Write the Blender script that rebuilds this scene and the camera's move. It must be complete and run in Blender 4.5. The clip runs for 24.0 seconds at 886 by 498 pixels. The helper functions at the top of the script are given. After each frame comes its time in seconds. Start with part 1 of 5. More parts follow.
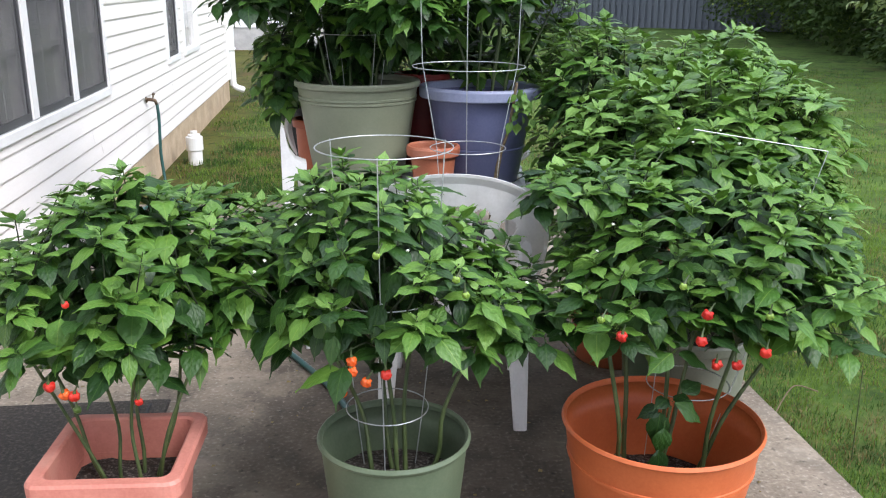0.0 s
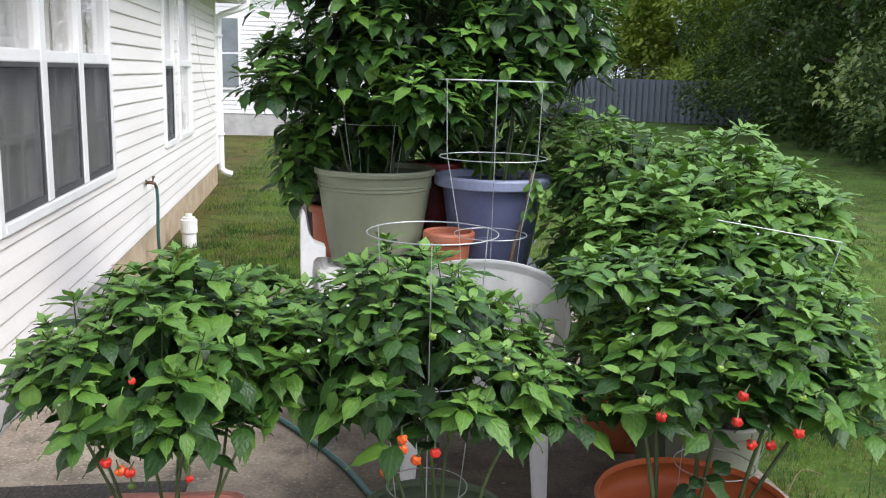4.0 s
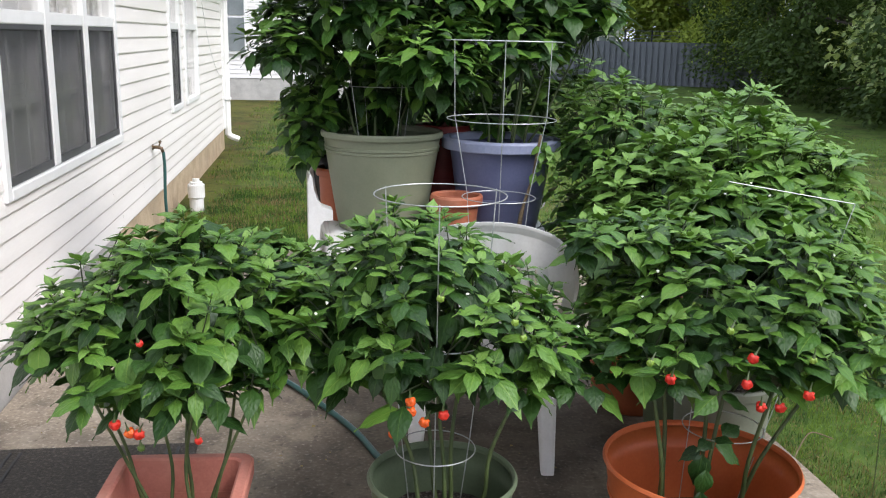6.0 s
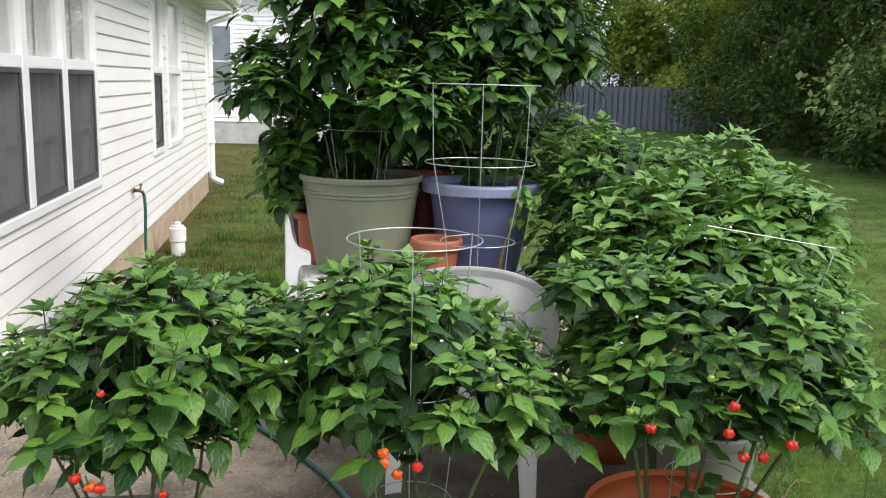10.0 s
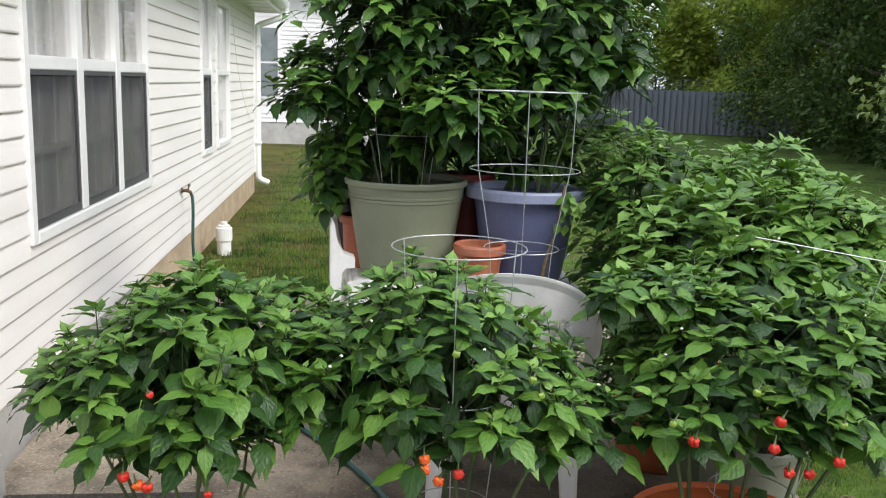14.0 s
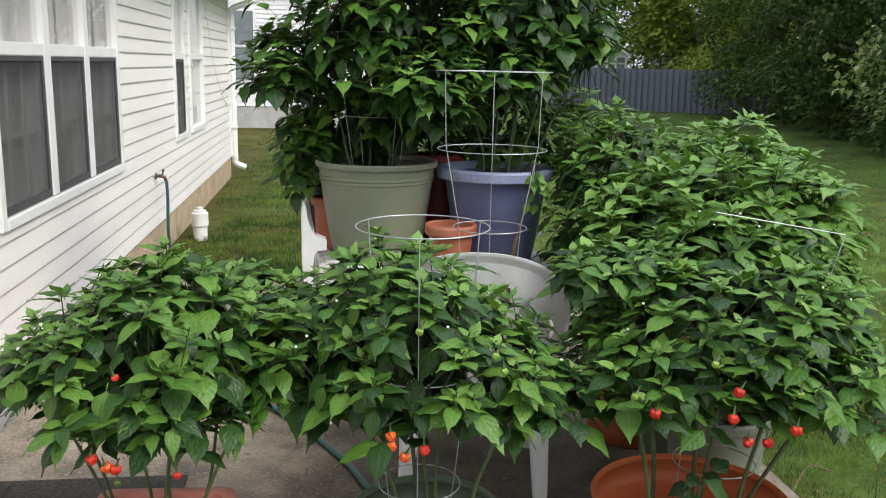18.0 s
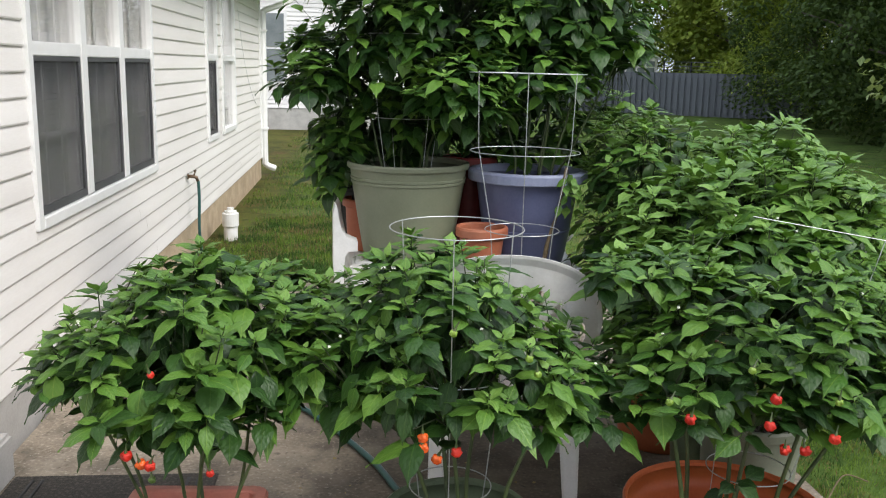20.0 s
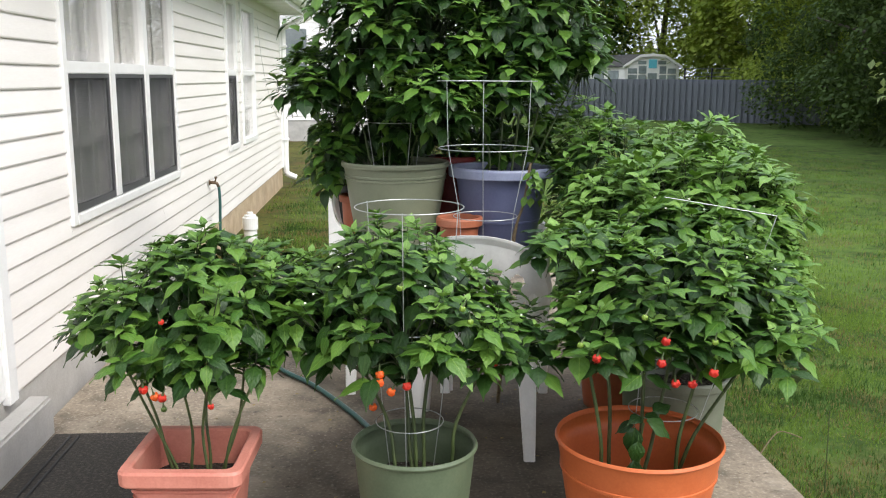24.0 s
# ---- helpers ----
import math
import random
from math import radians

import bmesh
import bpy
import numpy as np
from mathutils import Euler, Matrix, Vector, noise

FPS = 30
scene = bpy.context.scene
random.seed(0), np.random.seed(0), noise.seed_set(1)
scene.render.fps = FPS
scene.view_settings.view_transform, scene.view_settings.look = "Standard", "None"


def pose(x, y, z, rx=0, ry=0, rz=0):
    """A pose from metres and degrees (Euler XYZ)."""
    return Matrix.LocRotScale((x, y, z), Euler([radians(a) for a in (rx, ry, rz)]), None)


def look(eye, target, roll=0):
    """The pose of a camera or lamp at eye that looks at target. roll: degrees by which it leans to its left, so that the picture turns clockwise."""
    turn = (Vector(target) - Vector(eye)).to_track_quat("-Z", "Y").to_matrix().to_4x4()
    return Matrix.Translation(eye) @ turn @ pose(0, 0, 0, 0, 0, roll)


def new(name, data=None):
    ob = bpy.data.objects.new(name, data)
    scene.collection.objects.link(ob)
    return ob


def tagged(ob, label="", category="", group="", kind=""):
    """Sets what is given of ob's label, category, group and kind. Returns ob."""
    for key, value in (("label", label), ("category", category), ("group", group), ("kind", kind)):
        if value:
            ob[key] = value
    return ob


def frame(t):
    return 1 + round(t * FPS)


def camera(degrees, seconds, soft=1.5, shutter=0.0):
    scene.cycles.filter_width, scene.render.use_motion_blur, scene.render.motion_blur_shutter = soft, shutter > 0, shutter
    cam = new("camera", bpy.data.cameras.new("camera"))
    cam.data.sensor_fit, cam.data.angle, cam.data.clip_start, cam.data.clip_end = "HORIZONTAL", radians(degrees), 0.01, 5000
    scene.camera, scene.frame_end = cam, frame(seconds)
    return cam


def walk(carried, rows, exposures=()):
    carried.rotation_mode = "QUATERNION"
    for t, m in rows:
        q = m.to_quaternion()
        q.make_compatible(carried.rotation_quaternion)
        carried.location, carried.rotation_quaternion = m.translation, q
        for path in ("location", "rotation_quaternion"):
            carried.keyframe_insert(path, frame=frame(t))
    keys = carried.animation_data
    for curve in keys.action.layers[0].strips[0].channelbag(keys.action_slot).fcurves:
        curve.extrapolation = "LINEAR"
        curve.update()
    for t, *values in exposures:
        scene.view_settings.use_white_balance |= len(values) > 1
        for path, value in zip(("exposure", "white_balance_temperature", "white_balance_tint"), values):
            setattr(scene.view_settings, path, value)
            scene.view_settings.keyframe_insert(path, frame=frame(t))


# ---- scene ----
cam = camera(53.1, 24.0, soft=1.15)
EXPOSURES = [(0.0, 0.38, 6000, 14), (2.5, 0.3, 6000, 14), (4.5, 0.22, 6150, 13), (8.0, 0.18, 6250, 13), (12.0, 0.2, 6350, 10), (14.5, 0.1, 6350, 10), (17.0, 0.02, 6400, 10), (22.0, 0.0, 6400, 10), (23.0, 0.1, 6400, 10), (24.0, 0.25, 6450, 10)]
PATH = [
    (0, (0.031, 0.396, 1.482), (0.25, 2.299, 0.906), 0.4),
    (0.5, (-0.141, 0.349, 1.484), (0.15, 2.249, 0.932), 1.8),
    (1, (-0.203, 0.326, 1.482), (0.088, 2.248, 1.009), 2.5),
    (1.5, (-0.196, 0.334, 1.508), (0.085, 2.266, 1.072), 1.3),
    (2, (-0.181, 0.335, 1.517), (0.097, 2.269, 1.089), 1.1),
    (2.5, (-0.176, 0.339, 1.51), (0.107, 2.277, 1.103), 1.7),
    (4.5, (-0.157, 0.322, 1.497), (0.134, 2.262, 1.109), 1.4),
    (5, (-0.154, 0.323, 1.495), (0.143, 2.255, 1.074), 1.5),
    (5.5, (-0.154, 0.333, 1.486), (0.131, 2.261, 1.036), 1.2),
    (6, (-0.16, 0.341, 1.486), (0.11, 2.268, 1.021), 1.3),
    (6.5, (-0.158, 0.349, 1.485), (0.109, 2.275, 1.018), 1.4),
    (7, (-0.149, 0.357, 1.484), (0.124, 2.284, 1.024), 1.4),
    (7.5, (-0.146, 0.357, 1.485), (0.128, 2.287, 1.039), 1.4),
    (8, (-0.144, 0.359, 1.485), (0.137, 2.291, 1.051), 1.5),
    (8.5, (-0.141, 0.355, 1.483), (0.146, 2.291, 1.072), 1.7),
    (9, (-0.135, 0.369, 1.481), (0.159, 2.308, 1.092), 2.0),
    (9.5, (-0.124, 0.378, 1.481), (0.18, 2.318, 1.1), 1.5),
    (11.5, (-0.136, 0.384, 1.495), (0.115, 2.339, 1.157), 1.5),
    (12, (-0.141, 0.373, 1.5), (0.08, 2.328, 1.14), 1.4),
    (12.5, (-0.133, 0.374, 1.505), (0.084, 2.332, 1.159), 1.3),
    (13, (-0.133, 0.381, 1.5), (0.073, 2.34, 1.154), 1.7),
    (13.5, (-0.137, 0.379, 1.497), (0.06, 2.337, 1.139), 1.9),
    (14, (-0.131, 0.377, 1.499), (0.075, 2.332, 1.13), 1.8),
    (14.5, (-0.117, 0.375, 1.5), (0.112, 2.326, 1.124), 1.6),
    (15, (-0.102, 0.365, 1.502), (0.15, 2.313, 1.127), 1.4),
    (15.5, (-0.097, 0.361, 1.503), (0.169, 2.309, 1.133), 1.4),
    (16, (-0.089, 0.356, 1.506), (0.184, 2.304, 1.144), 1.4),
    (16.5, (-0.091, 0.355, 1.508), (0.189, 2.302, 1.15), 1.3),
    (17, (-0.086, 0.356, 1.506), (0.194, 2.302, 1.139), 1.1),
    (17.5, (-0.087, 0.348, 1.502), (0.183, 2.292, 1.116), 1.0),
    (18, (-0.089, 0.351, 1.497), (0.157, 2.293, 1.09), 1.1),
    (18.5, (-0.108, 0.358, 1.486), (0.104, 2.301, 1.062), 1.4),
    (20.5, (-0.102, 0.357, 1.495), (0.083, 2.308, 1.097), 1.3),
    (21, (-0.091, 0.353, 1.496), (0.099, 2.302, 1.09), 1.1),
    (21.5, (-0.092, 0.348, 1.49), (0.12, 2.293, 1.074), 1.2),
    (22, (-0.086, 0.347, 1.494), (0.144, 2.291, 1.083), 1.2),
    (22.5, (-0.08, 0.334, 1.51), (0.18, 2.279, 1.126), 0.8),
    (23, (-0.063, 0.235, 1.498), (0.2, 2.184, 1.135), 1.2),
    (23.5, (0.038, 0.024, 1.48), (0.197, 1.98, 1.099), 1.5),
    (24, (0.069, -0.155, 1.489), (0.189, 1.805, 1.11), 0.3),
]
walk(cam, [(t, look(eye, target, roll)) for t, eye, target, roll in PATH], EXPOSURES)

# ---- world and light: an overcast late-summer afternoon ----
world = bpy.data.worlds.new("overcast_sky")
scene.world = world
world.use_nodes = True
wn = world.node_tree.nodes
sky = wn.new("ShaderNodeTexSky")
sky.sky_type, sky.sun_disc = "NISHITA", False
sky.sun_elevation, sky.sun_rotation = radians(45), radians(132)
sky.dust_density, sky.air_density = 4.0, 1.0
soft_sky = wn.new("ShaderNodeMix")
soft_sky.data_type = "RGBA"
soft_sky.inputs[0].default_value = 0.72
soft_sky.inputs[7].default_value = (8.8, 9.2, 10.2, 1)
world.node_tree.links.new(sky.outputs[0], soft_sky.inputs[6])
# cloud cover: brighter overhead than at the horizon
way, split, rise, cloud = wn.new("ShaderNodeTexCoord"), wn.new("ShaderNodeSeparateXYZ"), wn.new("ShaderNodeMapRange"), wn.new("ShaderNodeMix")
rise.inputs[3].default_value, rise.inputs[4].default_value = 0.9, 1.12
cloud.data_type, cloud.blend_type = "RGBA", "MULTIPLY"
cloud.inputs[0].default_value = 1.0
world.node_tree.links.new(way.outputs["Generated"], split.inputs[0])
world.node_tree.links.new(split.outputs[2], rise.inputs[0])
world.node_tree.links.new(soft_sky.outputs[2], cloud.inputs[6])
world.node_tree.links.new(rise.outputs[0], cloud.inputs[7])
world.node_tree.links.new(cloud.outputs[2], wn["Background"].inputs[0])
wn["Background"].inputs[1].default_value = 0.17
sun = new("sun", bpy.data.lights.new("sun", "SUN"))
sun.data.energy, sun.data.angle, sun.data.color = 2.5, radians(22), (1.0, 0.96, 0.9)
sun.matrix_world = look((6, -2.4, 8.0), (0, 3, 0))


# ---- materials ----
def nodes_of(m):
    m.use_nodes = True
    t = m.node_tree
    return t.nodes, t.links, t.nodes["Principled BSDF"]


def paint(name, a, b, rough=0.6, scale=8.0, metal=0.0, bump=0.1, fine=120.0, spots=None, stretch=(1, 1, 1), piece=0.0, spec=0.5, grain=0.35):
    """A surface of two tones in broad clouds, with fine grain in colour and relief. piece: how much single pieces differ."""
    m = bpy.data.materials.new(name)
    N, L, p = nodes_of(m)
    co, mp = N.new("ShaderNodeTexCoord"), N.new("ShaderNodeMapping")
    mp.inputs["Scale"].default_value = stretch
    L.new(co.outputs["Object"], mp.inputs[0])
    big, small = N.new("ShaderNodeTexNoise"), N.new("ShaderNodeTexNoise")
    big.inputs["Scale"].default_value, big.inputs["Detail"].default_value, big.inputs["Roughness"].default_value = scale, 6, 0.65
    small.inputs["Scale"].default_value, small.inputs["Detail"].default_value = fine, 3
    L.new(mp.outputs[0], big.inputs[0]), L.new(mp.outputs[0], small.inputs[0])
    add = N.new("ShaderNodeMath")
    add.operation = "MULTIPLY_ADD"
    add.inputs[1].default_value = grain
    L.new(small.outputs[0], add.inputs[0]), L.new(big.outputs[0], add.inputs[2])
    last = add
    if piece:
        info, sc = N.new("ShaderNodeObjectInfo"), N.new("ShaderNodeMath")
        sc.operation = "MULTIPLY_ADD"
        sc.inputs[1].default_value = piece
        L.new(info.outputs["Random"], sc.inputs[0]), L.new(add.outputs[0], sc.inputs[2])
        last = sc
    ramp = N.new("ShaderNodeValToRGB")
    ramp.color_ramp.elements[0].position, ramp.color_ramp.elements[1].position = 0.5, 0.85 + piece * 0.6
    ramp.color_ramp.elements[0].color, ramp.color_ramp.elements[1].color = (*a, 1), (*b, 1)
    L.new(last.outputs[0], ramp.inputs[0])
    out = ramp.outputs[0]
    for tone, size, amount, *cut in ([spots] if isinstance(spots, tuple) else spots or []):
        sp = N.new("ShaderNodeTexNoise")
        sp.inputs["Scale"].default_value, sp.inputs["Detail"].default_value = size, 5
        L.new(mp.outputs[0], sp.inputs[0])
        sr = N.new("ShaderNodeValToRGB")
        sr.color_ramp.elements[0].position, sr.color_ramp.elements[1].position = cut or (0.5, 0.68)
        sr.color_ramp.elements[1].color = (amount, amount, amount, 1)
        L.new(sp.outputs[0], sr.inputs[0])
        mx = N.new("ShaderNodeMix")
        mx.data_type = "RGBA"
        mx.inputs[7].default_value = (*tone, 1)
        L.new(sr.outputs[0], mx.inputs[0]), L.new(out, mx.inputs[6])
        out = mx.outputs[2]
    L.new(out, p.inputs["Base Color"])
    rr = N.new("ShaderNodeMapRange")
    rr.inputs[3].default_value, rr.inputs[4].default_value = max(0.03, rough - 0.1), min(1, rough + 0.12)
    L.new(big.outputs[0], rr.inputs[0]), L.new(rr.outputs[0], p.inputs["Roughness"])
    p.inputs["Metallic"].default_value = metal
    p.inputs["Specular IOR Level"].default_value = spec
    if bump:
        bp = N.new("ShaderNodeBump")
        bp.inputs["Strength"].default_value, bp.inputs["Distance"].default_value = bump, 0.01
        L.new(add.outputs[0], bp.inputs["Height"]), L.new(bp.outputs[0], p.inputs["Normal"])
    return m


def leaf_paint(name, dark, light, per_island=False, gloss=0.46, glow=0.09, spec=0.42):
    """A pepper leaf: veins from its own length and width, tone by leaf, light shining through."""
    m = bpy.data.materials.new(name)
    N, L, p = nodes_of(m)
    if per_island:
        rnd = N.new("ShaderNodeNewGeometry").outputs["Random Per Island"]
    else:
        rnd = N.new("ShaderNodeObjectInfo").outputs["Random"]
    co = N.new("ShaderNodeTexCoord")
    nz = N.new("ShaderNodeTexNoise")
    nz.inputs["Scale"].default_value, nz.inputs["Detail"].default_value = 6.5, 4
    L.new(co.outputs["UV"], nz.inputs[0])
    mixin = N.new("ShaderNodeMath")
    mixin.operation = "MULTIPLY_ADD"
    mixin.inputs[1].default_value = 0.22
    L.new(nz.outputs[0], mixin.inputs[0]), L.new(rnd, mixin.inputs[2])
    ramp = N.new("ShaderNodeValToRGB")
    ramp.color_ramp.elements[0].position, ramp.color_ramp.elements[1].position = 0.12, 1.1
    ramp.color_ramp.elements[0].color, ramp.color_ramp.elements[1].color = (*dark, 1), (*light, 1)
    L.new(mixin.outputs[0], ramp.inputs[0])
    # veins: distance across the leaf, and slanting side veins
    sep = N.new("ShaderNodeSeparateXYZ")
    L.new(co.outputs["UV"], sep.inputs[0])

    def calc(op, a, b=None):
        n = N.new("ShaderNodeMath")
        n.operation = op
        for k, v in enumerate((a, b)):
            if v is None:
                continue
            if isinstance(v, (int, float)):
                n.inputs[k].default_value = v
            else:
                L.new(v, n.inputs[k])
        return n.outputs[0]

    across = calc("ABSOLUTE", calc("SUBTRACT", sep.outputs[0], 0.5))
    slant = calc("SUBTRACT", calc("MULTIPLY", sep.outputs[1], 5.0), calc("MULTIPLY", across, 4.0))
    side = calc("ABSOLUTE", calc("SUBTRACT", calc("FRACT", slant), 0.5))
    rib = calc("LESS_THAN", across, 0.018)
    sidevein = calc("LESS_THAN", side, 0.06)
    vein = calc("MINIMUM", calc("ADD", calc("MULTIPLY", rib, 0.5), calc("MULTIPLY", sidevein, 0.13)), 0.8)
    mx = N.new("ShaderNodeMix")
    mx.data_type = "RGBA"
    L.new(vein, mx.inputs[0]), L.new(ramp.outputs[0], mx.inputs[6])
    mx.inputs[7].default_value = (light[0] * 1.7 + 0.02, light[1] * 1.35 + 0.02, light[2] * 1.5 + 0.01, 1)
    L.new(mx.outputs[2], p.inputs["Base Color"])
    p.inputs["Roughness"].default_value = gloss
    p.inputs["Specular IOR Level"].default_value = spec
    bp = N.new("ShaderNodeBump")
    bp.inputs["Strength"].default_value, bp.inputs["Distance"].default_value = 0.45, 0.005
    L.new(calc("ADD", calc("MULTIPLY", side, 0.5), calc("MULTIPLY", nz.outputs[0], 1.3)), bp.inputs["Height"])
    L.new(bp.outputs[0], p.inputs["Normal"])
    tr, ms = N.new("ShaderNodeBsdfTranslucent"), N.new("ShaderNodeMixShader")
    tr.inputs[0].default_value = (light[0] * 1.5, light[1] * 1.5, light[2] * 0.8, 1)
    ms.inputs[0].default_value = glow
    L.new(p.outputs[0], ms.inputs[1]), L.new(tr.outputs[0], ms.inputs[2])
    L.new(ms.outputs[0], N["Material Output"].inputs[0])
    return m


def glass_paint(name, tint=(0.99, 0.985, 0.98), clear=0.98):
    m = bpy.data.materials.new(name)
    N, L, p = nodes_of(m)
    tr, gl, ms, lw = N.new("ShaderNodeBsdfTransparent"), N.new("ShaderNodeBsdfGlossy"), N.new("ShaderNodeMixShader"), N.new("ShaderNodeLayerWeight")
    tr.inputs[0].default_value = (*[clear * c for c in tint], 1)
    gl.inputs["Roughness"].default_value = 0.02
    pw, am = N.new("ShaderNodeMath"), N.new("ShaderNodeMath")
    pw.operation, am.operation = "POWER", "MULTIPLY_ADD"
    pw.inputs[1].default_value, am.inputs[1].default_value, am.inputs[2].default_value = 4.0, 0.7, 0.03
    L.new(lw.outputs["Facing"], pw.inputs[0]), L.new(pw.outputs[0], am.inputs[0])
    L.new(am.outputs[0], ms.inputs[0]), L.new(tr.outputs[0], ms.inputs[1]), L.new(gl.outputs[0], ms.inputs[2])
    L.new(ms.outputs[0], N["Material Output"].inputs[0])
    return m


def mesh_screen(name):
    m = bpy.data.materials.new(name)
    N, L, p = nodes_of(m)
    tr, ms = N.new("ShaderNodeBsdfTransparent"), N.new("ShaderNodeMixShader")
    p.inputs["Base Color"].default_value, p.inputs["Roughness"].default_value = (0.065, 0.067, 0.073, 1), 0.7
    ms.inputs[0].default_value = 0.34
    L.new(tr.outputs[0], ms.inputs[1]), L.new(p.outputs[0], ms.inputs[2])
    L.new(ms.outputs[0], N["Material Output"].inputs[0])
    return m


M_SIDING = paint("vinyl_siding", (0.775, 0.742, 0.705), (0.865, 0.835, 0.80), 0.5, 1.2, bump=0.05, fine=60, stretch=(1, 0.4, 3), piece=0.08)
M_TRIM = paint("white_trim", (0.78, 0.78, 0.77), (0.86, 0.86, 0.85), 0.4, 4, bump=0.03)
M_WHITE_SIDING = paint("white_siding", (0.74, 0.73, 0.71), (0.82, 0.81, 0.80), 0.5, 1.0, bump=0.03)
M_FOUNDATION = paint("tan_foundation", (0.36, 0.27, 0.17), (0.52, 0.41, 0.28), 0.9, 5, bump=0.4, spots=((0.24, 0.19, 0.13), 3.0, 0.5))
M_BLOCK = paint("grey_block", (0.36, 0.35, 0.33), (0.5, 0.49, 0.46), 0.9, 4, bump=0.4)
M_CONCRETE = paint("weathered_concrete", (0.142, 0.114, 0.084), (0.355, 0.295, 0.222), 0.92, 2.6, bump=0.45, fine=70, grain=0.45,
                   spots=[((0.085, 0.072, 0.056), 5.5, 0.65, 0.50, 0.66), ((0.42, 0.36, 0.28), 3.4, 0.6, 0.52, 0.68), ((0.48, 0.43, 0.36), 70.0, 0.6, 0.58, 0.68), ((0.045, 0.038, 0.03), 34.0, 0.6, 0.60, 0.70), ((0.20, 0.17, 0.13), 16.0, 0.5, 0.52, 0.66)])


def shade_soil_tint(m, x0, x1, tone):
    """Broad tint with a ragged edge: painted shade and damp on the slab, brown soil on the lawn."""
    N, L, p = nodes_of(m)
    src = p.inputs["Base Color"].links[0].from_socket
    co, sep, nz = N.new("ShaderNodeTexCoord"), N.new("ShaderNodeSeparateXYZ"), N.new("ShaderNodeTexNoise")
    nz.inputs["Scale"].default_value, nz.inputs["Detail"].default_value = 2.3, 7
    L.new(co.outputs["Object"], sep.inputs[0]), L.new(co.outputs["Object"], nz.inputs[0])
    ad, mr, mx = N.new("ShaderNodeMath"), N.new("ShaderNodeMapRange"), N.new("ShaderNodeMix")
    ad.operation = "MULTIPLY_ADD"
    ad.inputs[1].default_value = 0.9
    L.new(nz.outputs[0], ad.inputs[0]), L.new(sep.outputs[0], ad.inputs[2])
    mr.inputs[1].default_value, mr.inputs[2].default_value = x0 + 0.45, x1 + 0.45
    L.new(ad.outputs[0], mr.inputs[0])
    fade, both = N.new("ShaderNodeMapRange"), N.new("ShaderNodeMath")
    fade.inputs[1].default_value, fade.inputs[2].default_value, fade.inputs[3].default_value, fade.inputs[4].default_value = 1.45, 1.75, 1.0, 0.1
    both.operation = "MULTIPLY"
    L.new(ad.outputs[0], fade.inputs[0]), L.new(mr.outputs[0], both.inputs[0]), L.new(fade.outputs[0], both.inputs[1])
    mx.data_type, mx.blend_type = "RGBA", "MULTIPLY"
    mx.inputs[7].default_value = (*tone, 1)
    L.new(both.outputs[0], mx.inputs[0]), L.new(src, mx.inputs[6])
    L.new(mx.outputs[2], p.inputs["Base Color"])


# plant shade and damp painted into the slab colour, fading near its right edge
shade_soil_tint(M_CONCRETE, -0.75, -0.15, (0.39, 0.375, 0.35))
M_STEP = paint("step_concrete", (0.36, 0.345, 0.32), (0.47, 0.455, 0.43), 0.85, 4, bump=0.3)
M_SOIL = paint("potting_soil", (0.012, 0.009, 0.007), (0.045, 0.034, 0.026), 0.95, 40, bump=1.0, fine=300, spots=((0.3, 0.28, 0.25), 120, 0.5))
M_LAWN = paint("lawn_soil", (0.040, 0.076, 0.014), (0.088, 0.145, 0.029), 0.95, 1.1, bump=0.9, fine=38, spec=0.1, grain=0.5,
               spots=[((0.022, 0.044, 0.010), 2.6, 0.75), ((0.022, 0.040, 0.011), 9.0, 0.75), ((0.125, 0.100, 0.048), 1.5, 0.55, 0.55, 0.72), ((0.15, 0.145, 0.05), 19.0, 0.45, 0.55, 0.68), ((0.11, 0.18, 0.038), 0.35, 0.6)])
M_TERRA = paint("pink_terracotta_plastic", (0.50, 0.175, 0.13), (0.64, 0.26, 0.20), 0.55, 7, bump=0.1, spots=((0.66, 0.36, 0.27), 9, 0.35))
M_SAGE = paint("sage_green_plastic", (0.185, 0.205, 0.135), (0.23, 0.25, 0.17), 0.45, 3, bump=0.04)
M_SAGE_DARK = paint("dusty_dark_green_plastic", (0.088, 0.122, 0.070), (0.128, 0.165, 0.100), 0.5, 5, bump=0.06)
M_ORANGE = paint("orange_plastic", (0.50, 0.11, 0.03), (0.60, 0.155, 0.048), 0.45, 5, bump=0.06)
M_TERRA_DULL = paint("dull_terracotta", (0.38, 0.115, 0.055), (0.47, 0.16, 0.085), 0.6, 9, bump=0.1, spots=((0.5, 0.24, 0.16), 11, 0.4))
M_RUST = paint("dark_orange_plastic", (0.33, 0.085, 0.035), (0.42, 0.12, 0.05), 0.5, 5, bump=0.06)
M_BLUE = paint("slate_blue_plastic", (0.11, 0.125, 0.23), (0.15, 0.165, 0.28), 0.45, 4, bump=0.05)
M_BLUE_RIM = paint("faded_blue_plastic", (0.22, 0.25, 0.38), (0.29, 0.32, 0.44), 0.5, 6, bump=0.05)
M_CREAM = paint("pale_grey_green_plastic", (0.14, 0.155, 0.115), (0.19, 0.205, 0.155), 0.5, 4, bump=0.05)
M_BLACK = paint("black_plastic", (0.012, 0.013, 0.013), (0.025, 0.026, 0.026), 0.5, 8, bump=0.05)
M_RED = paint("red_plastic", (0.13, 0.015, 0.014), (0.2, 0.025, 0.02), 0.45, 5, bump=0.05)
